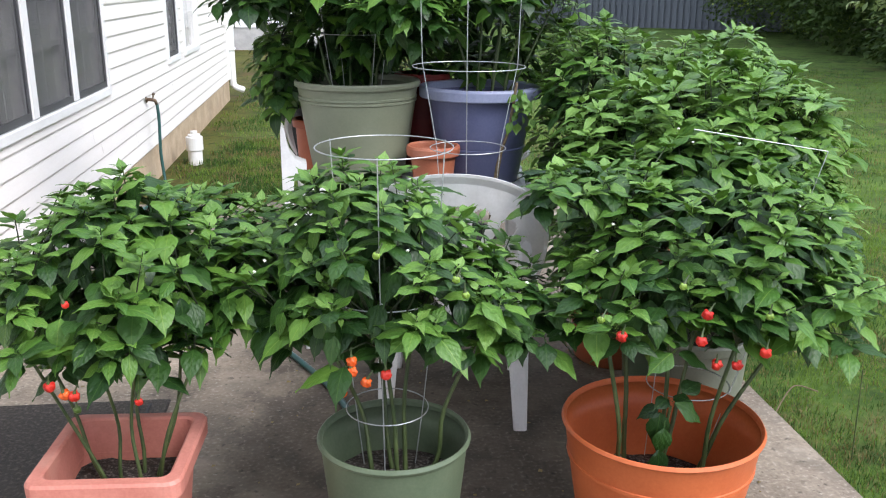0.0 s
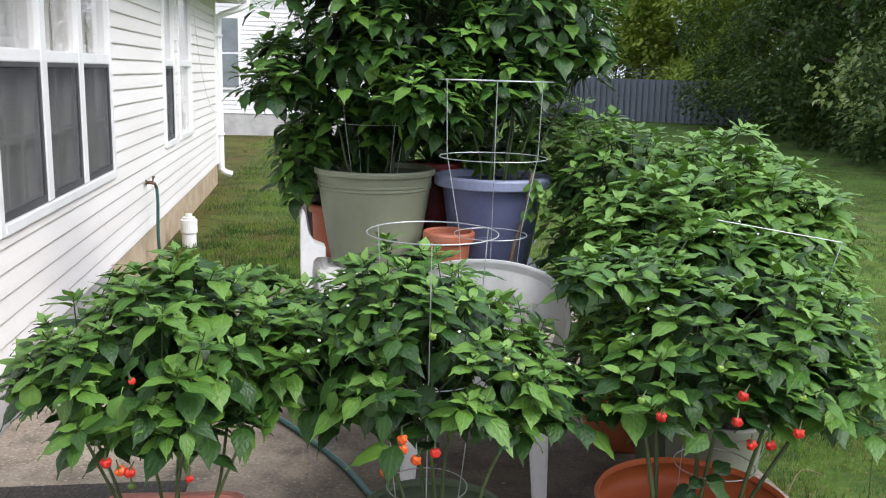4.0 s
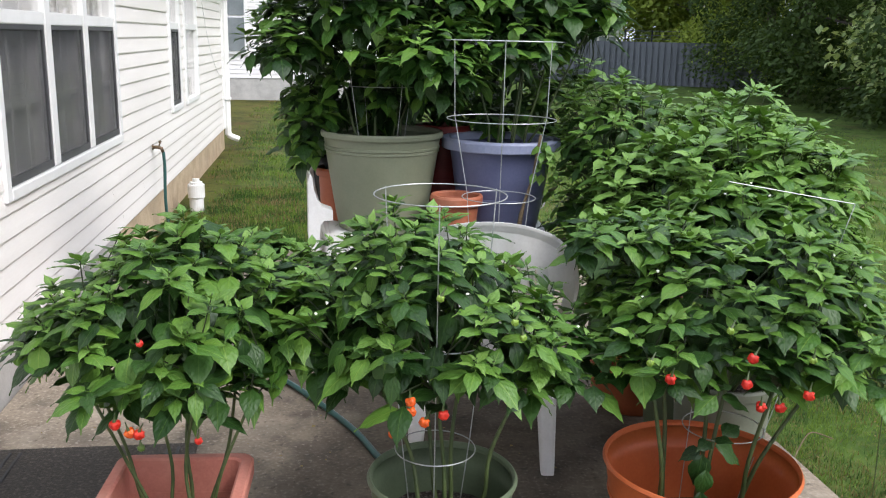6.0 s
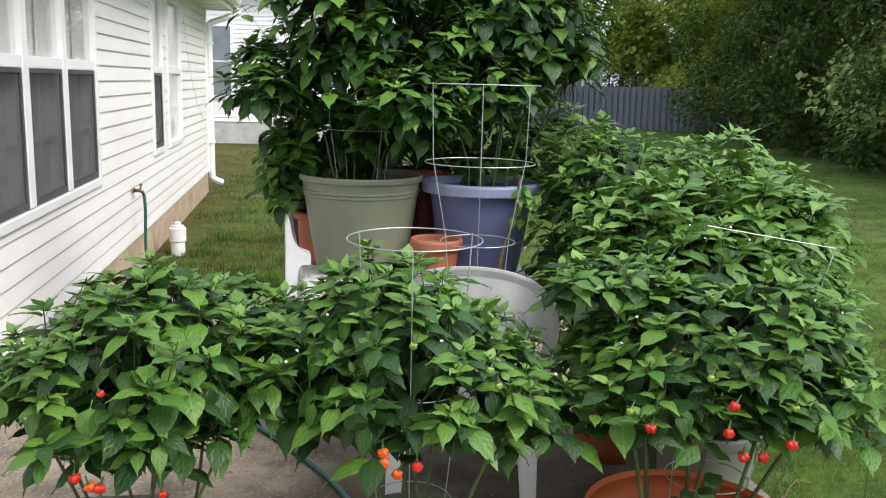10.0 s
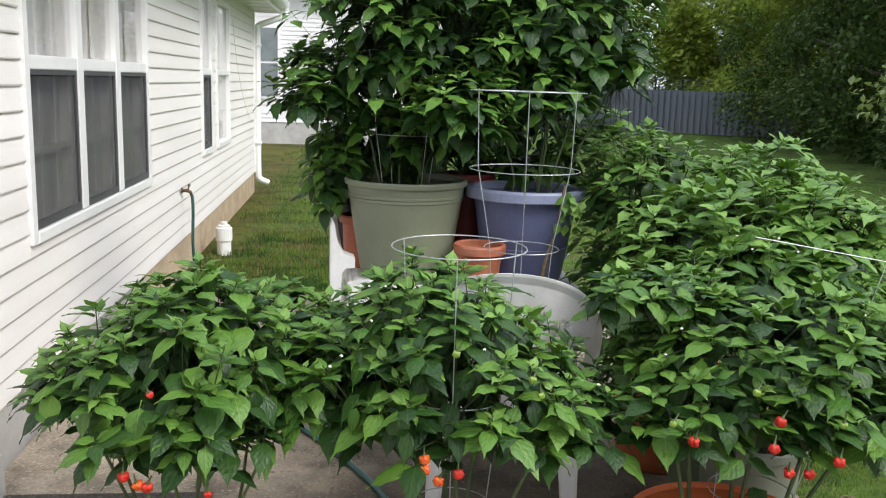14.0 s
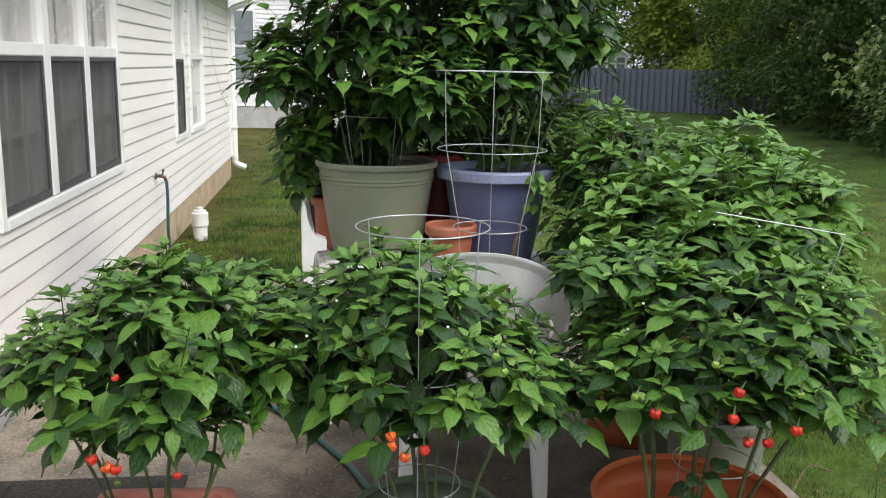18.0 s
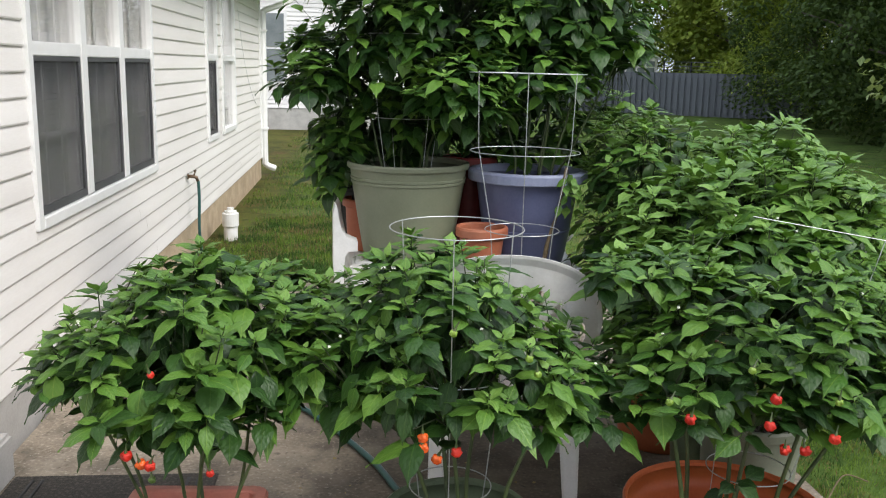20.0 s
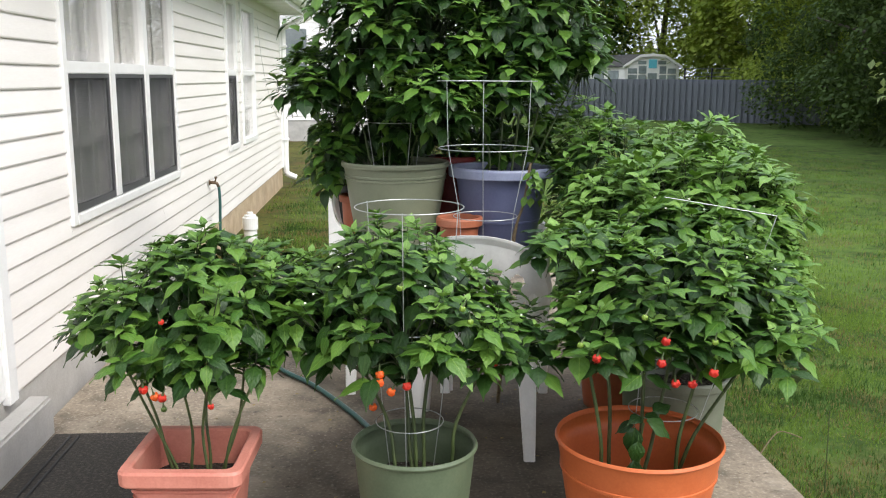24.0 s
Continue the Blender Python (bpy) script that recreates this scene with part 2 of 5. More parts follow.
M_CHAIR = paint("white_resin", (0.67, 0.67, 0.65), (0.80, 0.80, 0.78), 0.42, 5, bump=0.05, spots=((0.5, 0.49, 0.46), 7, 0.4))
M_WIRE = paint("galvanized_wire", (0.34, 0.36, 0.36), (0.50, 0.52, 0.52), 0.45, 60, metal=0.6, bump=0.1)
M_STEM = paint("green_stem", (0.028, 0.050, 0.014), (0.080, 0.110, 0.034), 0.55, 30, bump=0.2, stretch=(1, 1, 0.2))
M_TWIG = paint("dark_twig", (0.016, 0.026, 0.010), (0.042, 0.058, 0.022), 0.7, 30, bump=0.2)
M_PEPPER = paint("red_pepper_skin", (0.40, 0.008, 0.006), (0.62, 0.03, 0.012), 0.42, 60, bump=0.5, fine=90, piece=0.25)
M_PEPPER_O = paint("orange_pepper_skin", (0.72, 0.09, 0.015), (0.8, 0.16, 0.03), 0.22, 60, bump=0.5, fine=90)
M_PEPPER_G = paint("unripe_pepper_skin", (0.15, 0.27, 0.035), (0.25, 0.37, 0.06), 0.25, 60, bump=0.4, fine=90)
M_PEPPER_D = paint("dark_green_pepper_skin", (0.05, 0.10, 0.015), (0.09, 0.15, 0.03), 0.28, 60, bump=0.4, fine=90)
M_PETAL = paint("white_petal", (0.58, 0.62, 0.48), (0.75, 0.77, 0.66), 0.6, 60, bump=0)
M_HOSE = paint("green_hose", (0.012, 0.062, 0.056), (0.022, 0.09, 0.08), 0.35, 30, bump=0.05)
M_BRASS = paint("tarnished_brass", (0.11, 0.08, 0.055), (0.2, 0.14, 0.09), 0.4, 40, metal=0.8, bump=0.1)
M_PVC = paint("white_pvc", (0.72, 0.72, 0.70), (0.82, 0.82, 0.80), 0.35, 6, bump=0.03, spots=((0.5, 0.46, 0.38), 12, 0.4))
M_MAT = paint("rubber_mat", (0.014, 0.013, 0.012), (0.055, 0.048, 0.04), 0.95, 60, bump=1.0, fine=260, spots=((0.14, 0.12, 0.095), 75, 0.7), grain=0.7)
M_FENCE = paint("grey_stained_board", (0.095, 0.104, 0.120), (0.150, 0.162, 0.182), 0.8, 4, bump=0.2, stretch=(3, 3, 0.4), piece=0.15)
M_BARK = paint("bark", (0.05, 0.042, 0.033), (0.11, 0.095, 0.075), 0.95, 9, bump=1.0, stretch=(2, 2, 0.4))
M_ROOF = paint("roof_shingle", (0.06, 0.058, 0.055), (0.12, 0.115, 0.11), 0.9, 8, bump=0.4)
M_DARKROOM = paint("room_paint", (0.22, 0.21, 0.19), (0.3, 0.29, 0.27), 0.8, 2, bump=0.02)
M_BLIND = paint("white_blind", (0.66, 0.66, 0.65), (0.76, 0.76, 0.74), 0.5, 6, bump=0.02)
M_CURTAIN = paint("sheer_curtain", (0.70, 0.69, 0.66), (0.80, 0.79, 0.76), 0.8, 12, bump=0.1)
M_GLASS = glass_paint("window_glass")
M_SCREEN_FRAME = paint("grey_screen_frame", (0.05, 0.05, 0.055), (0.09, 0.09, 0.095), 0.5, 6, bump=0.03)
M_SCREEN = mesh_screen("insect_screen")
M_TEAL = paint("turquoise_panel", (0.1, 0.45, 0.55), (0.15, 0.55, 0.62), 0.5, 6)
M_SHED = paint("cream_shed_paint", (0.80, 0.78, 0.71), (0.88, 0.86, 0.80), 0.6, 3)
M_DEAD = paint("dry_stalk", (0.10, 0.072, 0.038), (0.19, 0.14, 0.08), 0.8, 30)
shade_soil_tint(M_LAWN, -0.45, -1.35, (0.98, 0.62, 0.72))

LEAF = {
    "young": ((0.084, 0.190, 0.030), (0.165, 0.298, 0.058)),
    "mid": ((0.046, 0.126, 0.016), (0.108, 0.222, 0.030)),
    # old leaves, darkened further to paint the crown's inner and lower shade
    "old_shaded": ((0.009, 0.034, 0.006), (0.030, 0.084, 0.012)),
}
LEAF_PIECE = {k: leaf_paint("leaf_" + k, *v) for k, v in LEAF.items()}
LEAF_JOINED = {k: leaf_paint("foliage_" + k, *v, per_island=True) for k, v in LEAF.items()}
TREE_LEAF = {
    "dark": leaf_paint("tree_leaf_dark", (0.015, 0.032, 0.010), (0.082, 0.132, 0.038), True, 0.7, 0.20, 0.12),
    "olive": leaf_paint("tree_leaf_olive", (0.07, 0.115, 0.024), (0.34, 0.42, 0.085), True, 0.7, 0.32, 0.12),
    "pale": leaf_paint("tree_leaf_pale", (0.13, 0.20, 0.07), (0.40, 0.48, 0.22), True, 0.6, 0.25, 0.2),
    "grass": leaf_paint("grass_blade", (0.048, 0.096, 0.018), (0.165, 0.255, 0.055), True, 0.8, 0.40, 0.1),
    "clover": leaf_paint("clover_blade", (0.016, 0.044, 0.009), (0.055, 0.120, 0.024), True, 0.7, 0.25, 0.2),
    "straw": leaf_paint("dry_grass_blade", (0.085, 0.068, 0.032), (0.24, 0.19, 0.105), True, 0.85, 0.30, 0.1),
}


# ---- building blocks ----
def mesh_of(name, bm, material, smooth=False):
    me = bpy.data.meshes.new(name)
    bm.to_mesh(me)
    bm.free()
    for m in material if isinstance(material, (list, tuple)) else [material]:
        me.materials.append(m)
    if smooth:
        me.polygons.foreach_set("use_smooth", [True] * len(me.polygons))
    return me


def part(name, bm, material, parent, label="", smooth=False):
    ob = new(name, mesh_of(name, bm, material, smooth))
    ob.parent = parent
    if label:
        ob["label"] = label
    return ob


def single(name, bm, material, label, category, group="", kind="", smooth=False):
    return tagged(new(name, mesh_of(name, bm, material, smooth)), label, category, group, kind)


def empty(name, at, label, category, group="", kind=""):
    ob = new(name)
    ob.empty_display_size = 0.1
    ob.matrix_basis = Matrix.Translation(at)
    return tagged(ob, label, category, group, kind)


def box(x0, x1, y0, y1, z0, z1, bevel=0.0, bm=None):
    bm2 = bmesh.new()
    bmesh.ops.create_cube(bm2, size=1)
    for v in bm2.verts:
        v.co = Vector(((x0 + x1) / 2 + v.co.x * (x1 - x0), (y0 + y1) / 2 + v.co.y * (y1 - y0), (z0 + z1) / 2 + v.co.z * (z1 - z0)))
    if bevel:
        bmesh.ops.bevel(bm2, geom=bm2.edges[:], offset=bevel, segments=2, affect="EDGES")
    return join(bm, bm2)


def join(bm, other):
    if bm is None:
        return other
    tmp = bpy.data.meshes.new("tmp")
    other.to_mesh(tmp)
    other.free()
    bm.from_mesh(tmp)
    bpy.data.meshes.remove(tmp)
    return bm


def lathe(profile, at=(0, 0, 0), seg=48, wobble=0.0, bm=None, cap=True):
    """Turns (radius, height) pairs round the upright axis."""
    bm = bm or bmesh.new()
    rings = []
    for r, z in profile:
        ring = []
        for k in range(seg):
            a = 2 * math.pi * k / seg
            rr = r * (1 + wobble * math.sin(2 * a + 0.6))
            ring.append(bm.verts.new((at[0] + rr * math.cos(a), at[1] + rr * math.sin(a), at[2] + z)))
        rings.append(ring)
    for a, b in zip(rings, rings[1:]):
        for k in range(seg):
            bm.faces.new((a[k], a[(k + 1) % seg], b[(k + 1) % seg], b[k]))
    if cap and profile[0][0] > 1e-4:
        bm.faces.new(rings[0][::-1])
    if cap and profile[-1][0] > 1e-4:
        bm.faces.new(rings[-1])
    return bm


def tube(points, radius, seg=6, bm=None):
    """A round bar along points; radius is a number or one per point."""
    bm = bm or bmesh.new()
    pts = [Vector(p) for p in points]
    rad = radius if isinstance(radius, (list, tuple)) else [radius] * len(pts)
    rings, side = [], None
    for i, p in enumerate(pts):
        d = (pts[min(i + 1, len(pts) - 1)] - pts[max(i - 1, 0)]).normalized()
        if side is None:
            side = d.orthogonal().normalized()
        side = (side - d * side.dot(d)).normalized()
        up = d.cross(side)
        rings.append([bm.verts.new(p + rad[i] * (math.cos(a) * side + math.sin(a) * up)) for a in (2 * math.pi * k / seg for k in range(seg))])
    for a, b in zip(rings, rings[1:]):
        for k in range(seg):
            bm.faces.new((a[k], a[(k + 1) % seg], b[(k + 1) % seg], b[k]))
    bm.faces.new(rings[0][::-1]), bm.faces.new(rings[-1])
    return bm


def curve_points(ctrl, n=8):
    """A smooth line through control points."""
    c = [Vector(p) for p in ctrl]
    c = [c[0] * 2 - c[1]] + c + [c[-1] * 2 - c[-2]]
    out = []
    for i in range(1, len(c) - 2):
        for k in range(n):
            t = k / n
            a, b, d, e = c[i - 1], c[i], c[i + 1], c[i + 2]
            out.append(0.5 * (2 * b + (d - a) * t + (2 * a - 5 * b + 4 * d - e) * t * t + (3 * b - a - 3 * d + e) * t ** 3))
    out.append(c[-2])
    return out


def ring_wire(center, radius, z, r=0.002, tilt=(0, 0), seg=40):
    bm = bmesh.new()
    rings = []
    for k in range(seg):
        a = 2 * math.pi * k / seg
        rad = Vector((math.cos(a), math.sin(a), 0))
        c = Vector((center[0], center[1], z)) + rad * radius
        c.z += tilt[0] * rad.x * radius + tilt[1] * rad.y * radius
        rings.append([bm.verts.new(c + r * (math.cos(b) * rad + math.sin(b) * Vector((0, 0, 1)))) for b in (2 * math.pi * j / 6 for j in range(6))])
    for k in range(seg):
        a, b = rings[k], rings[(k + 1) % seg]
        for j in range(6):
            bm.faces.new((a[j], a[(j + 1) % 6], b[(j + 1) % 6], b[j]))
    return bm


# ---- ground and patio ----
GROUND = -0.06
WALL_X = -1.45
EDGE_X = 1.578
SLAB_END = 6.55
bm = bmesh.new()
n = 60
grid = []
for i in range(n + 1):
    row = []
    for j in range(n + 1):
        u, v = (i / n * 2 - 1), (j / n * 2 - 1)
        x, y = 900 * u ** 5 + 20 * u, 10 + 900 * v ** 5 + 25 * v
        row.append(bm.verts.new((x, y, GROUND - 0.004 + 0.012 * noise.noise((x * 0.6, y * 0.6, 0)))))
    grid.append(row)
for i in range(n):
    for j in range(n):
        bm.faces.new((grid[i][j], grid[i + 1][j], grid[i + 1][j + 1], grid[i][j + 1]))
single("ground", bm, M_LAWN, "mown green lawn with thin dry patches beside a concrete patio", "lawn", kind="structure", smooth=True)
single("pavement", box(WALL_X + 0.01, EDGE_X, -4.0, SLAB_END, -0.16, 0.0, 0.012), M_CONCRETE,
       "weathered grey concrete patio slab with dark stains and painted-in shade", "patio", kind="structure")

# ---- the house ----
COURSE, SIDE_Z, TOP_Z, CORNER_Y = 0.1016, 0.215, 2.36, 12.72
OPENINGS = [(4.15, 6.385, 0.776, 2.24), (8.43, 9.04, 0.786, 2.24), (9.30, 10.24, 0.792, 2.24)]
bm, y = None, -5.0
for y0, y1, z0, z1 in OPENINGS:
    bm = box(-1.62, -1.455, y, y0, GROUND - 0.1, TOP_Z, bm=bm)
    bm = box(-1.62, -1.455, y0, y1, GROUND - 0.1, z0, bm=bm)
    bm = box(-1.62, -1.455, y0, y1, z1, TOP_Z, bm=bm)
    y = y1
bm = box(-1.62, -1.455, y, CORNER_Y, GROUND - 0.1, TOP_Z, bm=bm)
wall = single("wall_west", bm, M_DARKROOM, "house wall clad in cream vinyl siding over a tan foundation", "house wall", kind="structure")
part("foundation_face", box(-1.456, -1.447, 6.2, CORNER_Y - 0.01, GROUND - 0.1, SIDE_Z + 0.02), M_FOUNDATION, wall, "stained tan concrete foundation strip")
part("foundation_face", box(-1.456, -1.447, -5, 6.2, GROUND - 0.1, SIDE_Z + 0.02), M_STEP, wall, "pale concrete foundation strip beside the patio")
single("wall_north", box(-7.0, -1.62, CORNER_Y - 0.16, CORNER_Y, GROUND - 0.1, TOP_Z), M_SIDING, "far end wall of the cream house", "house wall", kind="structure")
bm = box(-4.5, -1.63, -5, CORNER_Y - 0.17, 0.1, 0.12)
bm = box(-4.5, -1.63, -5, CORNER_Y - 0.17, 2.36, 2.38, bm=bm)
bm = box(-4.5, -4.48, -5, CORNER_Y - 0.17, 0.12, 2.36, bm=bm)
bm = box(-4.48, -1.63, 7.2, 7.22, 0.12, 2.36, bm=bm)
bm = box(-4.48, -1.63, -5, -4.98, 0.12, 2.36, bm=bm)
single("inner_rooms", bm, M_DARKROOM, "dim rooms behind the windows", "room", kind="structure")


def siding_board(y0, y1, z, low=None, high=None):
    """One lapped board; low or high cut it short against a window."""
    bm = bmesh.new()
    slope = 0.0095 / (COURSE - 0.024)
    prof = [(-1.453, z), (-1.4370, z), (-1.4340, z + 0.007), (-1.4365, z + 0.034), (-1.446, z + COURSE + 0.006), (-1.453, z + COURSE + 0.006)]
    if high:
        prof[4:] = [(-1.4365 - slope * max(0, high - z - 0.03), high), (-1.453, high)]
        prof = prof if high > z + 0.03 else [(-1.453, z), (-1.4365, z), (-1.4365, high), (-1.453, high)]
    if low:
        prof = [(-1.453, low), (-1.4365 - slope * max(0, low - z - 0.03), low)] + prof[-2:]
    n = len(prof)
    a = [bm.verts.new((x, y0, h)) for x, h in prof]
    b = [bm.verts.new((x, y1, h)) for x, h in prof]
    for k in range(n):
        bm.faces.new((a[k], b[k], b[(k + 1) % n], a[(k + 1) % n]))
    bm.faces.new(a[::-1]), bm.faces.new(b)
    bmesh.ops.recalc_face_normals(bm, faces=bm.faces[:])
    return bm


DOOR = (2.35, 3.36, 2.2)
rng = random.Random(4)
for k in range(int((TOP_Z - SIDE_Z) / COURSE) + 1):
    z = SIDE_Z + k * COURSE
    cuts, y = [], -5.0
    blocks = [(DOOR[0], DOOR[1], 0, DOOR[2])] + OPENINGS
    for y0, y1, z0, z1 in blocks:
        if z + COURSE > z0 and z < z1:
            cuts.append((y, y0))
            y = y1
            if z < z0 - 0.004:
                part("siding_board", siding_board(y0, y1 - 0.001, z, high=z0 - 0.001), M_SIDING, wall)
            if z + COURSE > z1 + 0.004 and z1 > 2.21:
                part("siding_board", siding_board(y0, y1 - 0.001, z, low=z1 + 0.001), M_SIDING, wall)
    cuts.append((y, CORNER_Y - 0.06))
    for y0, y1 in cuts:
        spans, yy = [], y0
        while y1 - yy > 4.2:
            step = rng.uniform(2.4, 3.8)
            spans.append((yy, yy + step))
            yy += step
        spans.append((yy, y1))
        for a, b in spans:
            part("siding_board", siding_board(a, b - 0.001, z), M_SIDING, wall)
part("corner_post", box(-1.462, -1.425, CORNER_Y - 0.07, CORNER_Y + 0.012, SIDE_Z, TOP_Z, 0.004), M_TRIM, wall, "cream corner trim post")


def window(name, y0, y1, z0, z1, columns, label, lower_screen, dark=True):
    w = empty(name, (WALL_X, (y0 + y1) / 2, z0), label, "window", kind="structure")
    inv = w.matrix_basis.inverted()

    def add(nm, bm, m, lab="", shadow=True):
        bm.transform(inv)
        ob = part(nm, bm, m, w, lab)
        ob.visible_shadow = shadow
        return ob

    f, xo = 0.058, -1.422
    rail = 1.5
    add("jamb", box(-1.53, xo, y0, y0 + f, z0, z1, 0.004), M_TRIM)
    add("jamb", box(-1.53, xo, y1 - f, y1, z0, z1, 0.004), M_TRIM)
    add("head", box(-1.53, xo, y0 + f, y1 - f, z1 - f, z1, 0.004), M_TRIM)
    add("window_sill", box(-1.53, xo + 0.004, y0 + f, y1 - f, z0, z0 + 0.05, 0.004), M_TRIM)
    wide = (y1 - y0 - 2 * f)
    for c in range(columns):
        a = y0 + f + wide * c / columns
        b = y0 + f + wide * (c + 1) / columns
        if c:
            add("mullion", box(-1.53, xo - 0.004, a - 0.045, a + 0.045, z0 + 0.055, z1 - f, 0.004), M_TRIM)
        ga, gb = a + (0.045 if c else 0), b - (0.045 if c < columns - 1 else 0)
        add("meeting_rail", box(-1.51, xo - 0.008, ga, gb, rail, rail + 0.06, 0.004), M_TRIM)
        add("pane", box(-1.456, -1.452, ga, gb, rail + 0.06, z1 - f), M_GLASS, "upper glass pane", False)
        add("pane", box(-1.466, -1.462, ga, gb, z0 + 0.055, rail), M_GLASS, "lower glass pane", False)
        # grille bars inside the lower sash
        zc = (z0 + rail) / 2 + 0.02
        for fr in ((0.36, 0.68) if columns > 1 and c == 0 else (0.5,)):
            gy = ga + (gb - ga) * fr
            add("grille", box(-1.476, -1.470, gy - 0.011, gy + 0.011, z0 + 0.055, rail), M_TRIM)
            add("grille", box(-1.476, -1.470, gy - 0.011, gy + 0.011, rail + 0.06, z1 - f), M_TRIM)
        add("grille", box(-1.478, -1.469, ga, gb, zc - 0.013, zc + 0.013), M_TRIM)
        if lower_screen[c]:
            add("insect_screen", box(-1.442, -1.440, ga + 0.02, gb - 0.02, z0 + 0.09, rail - 0.022), M_SCREEN, "dark grey insect screen")
            for nm, bb in (("screen_frame", (ga, ga + 0.02, z0 + 0.055, rail)), ("screen_frame", (gb - 0.02, gb, z0 + 0.055, rail)),
                           ("screen_frame", (ga + 0.02, gb - 0.02, z0 + 0.055, z0 + 0.09)), ("screen_frame", (ga + 0.02, gb - 0.02, rail - 0.022, rail))):
                add(nm, box(-1.448, -1.434, *bb), M_SCREEN_FRAME)
        # slatted blind hanging in the room
        bm = bmesh.new()
        z = z0 + 0.05
        while z < z1 - 0.05:
            tall = 0.0245 if z > rail else 0.0215
            p = [bm.verts.new(q) for q in ((-1.520, ga, z), (-1.523, ga, z + tall), (-1.523, gb, z + tall), (-1.520, gb, z))]
            bm.faces.new(p)
            z += 0.024
        single("window_blind", bm, M_BLIND, "white slatted blind lowered behind the window", "blind", "window blinds")


window("window_1", *OPENINGS[0], 3, "white triple sash window with dark insect screens", (True, True, True))
window("window_2", *OPENINGS[1], 1, "narrow white sash window with a dark lower screen", (True,))
window("window_3", *OPENINGS[2], 1, "narrow white sash window with a bare lower pane", (False,))

bm = bmesh.new()
for a, b in ((4.95, 5.58), (5.68, 6.31)):
    prev = None
    for k in range(41):
        y = a + (b - a) * k / 40
        x = -1.494 + (0.010 + 0.006 * math.sin(k * 0.31)) * math.sin(k * 0.95)
        cur = (bm.verts.new((x, y, 1.52)), bm.verts.new((x, y, 2.2)))
        if prev:
            bm.faces.new((prev[0], cur[0], cur[1], prev[1]))
        prev = cur
single("curtain", bm, M_CURTAIN, "sheer white curtain in the upper window panes", "curtain", smooth=True)

# eave, gutter, downspout, roof
soffit = single("soffit", box(-1.62, -1.11, -5, CORNER_Y + 0.33, TOP_Z, TOP_Z + 0.02), M_TRIM, "cream vinyl soffit under the eave", "soffit", kind="structure")
part("fascia", box(-1.11, -1.09, -5, CORNER_Y + 0.33, TOP_Z - 0.02, TOP_Z + 0.16), M_TRIM, soffit)
for k in range(36):
    y = CORNER_Y + 0.3 - k * 0.5
    part("soffit_groove", box(-1.43, -1.13, y, y + 0.012, TOP_Z - 0.006, TOP_Z - 0.001), M_SIDING, soffit)
gut = empty("gutter", (-1.03, CORNER_Y, TOP_Z), "white metal gutter with a downspout at the house corner", "gutter")
inv = gut.matrix_basis.inverted()
bm = bmesh.new()
prof = [(-1.088, 2.50), (-1.088, 2.40), (-1.04, 2.40), (-1.005, 2.43), (-0.99, 2.47), (-0.985, 2.505), (-0.997, 2.505), (-1.0, 2.47), (-1.04, 2.41), (-1.08, 2.41), (-1.08, 2.50)]
ra = [bm.verts.new((x, -5, z)) for x, z in prof]
rb = [bm.verts.new((x, CORNER_Y + 0.34, z)) for x, z in prof]
for k in range(len(prof)):
    bm.faces.new((ra[k], rb[k], rb[(k + 1) % len(prof)], ra[(k + 1) % len(prof)]))
bm.faces.new(ra[::-1]), bm.faces.new(rb)
bm.transform(inv)
part("trough", bm, M_TRIM, gut)
dp = curve_points([(-1.04, CORNER_Y + 0.22, 2.41), (-1.04, CORNER_Y + 0.22, 2.33), (-1.2, CORNER_Y + 0.14, 2.25), (-1.38, CORNER_Y + 0.05, 2.17), (-1.395, CORNER_Y + 0.03, 2.05), (-1.395, CORNER_Y + 0.03, 1.0),
                   (-1.395, CORNER_Y + 0.03, 0.22), (-1.38, CORNER_Y + 0.04, 0.12), (-1.27, CORNER_Y + 0.1, 0.06)], 5)
bm = tube(dp, 0.042, 8)
bm.transform(inv)
part("downspout", bm, M_TRIM, gut, "cream downspout with a kicked-out foot")
for z in (1.9, 0.6):
    bm = box(-1.45, -1.345, CORNER_Y - 0.03, CORNER_Y + 0.085, z, z + 0.03, 0.004)
    bm.transform(inv)
    part("strap", bm, M_TRIM, gut)
bm = bmesh.new()
vs = [bm.verts.new(p) for p in ((-1.0, -5, 2.52), (-1.0, CORNER_Y + 0.34, 2.52), (-5.5, CORNER_Y + 0.34, 4.4), (-5.5, -5, 4.4), (-1.0, -5, 2.56), (-1.0, CORNER_Y + 0.34, 2.56), (-5.5, CORNER_Y + 0.34, 4.45), (-5.5, -5, 4.45))]
for f in ((0, 1, 2, 3), (7, 6, 5, 4), (0, 4, 5, 1), (1, 5, 6, 2), (2, 6, 7, 3), (3, 7, 4, 0)):
    bm.faces.new([vs[k] for k in f])
single("roof", bm, M_ROOF, "grey shingle roof above the eave", "roof", kind="structure")

# cable stapled to the far wall
bm = tube(curve_points([(-1.428, 10.5, 2.1), (-1.428, 10.9, 1.6), (-1.428, 11.4, 1.25), (-1.428, 12.0, 1.0), (-1.428, 12.6, 0.9)], 6), 0.003, 5)
single("cable", bm, M_TRIM, "thin grey cable hanging along the siding", "cable")

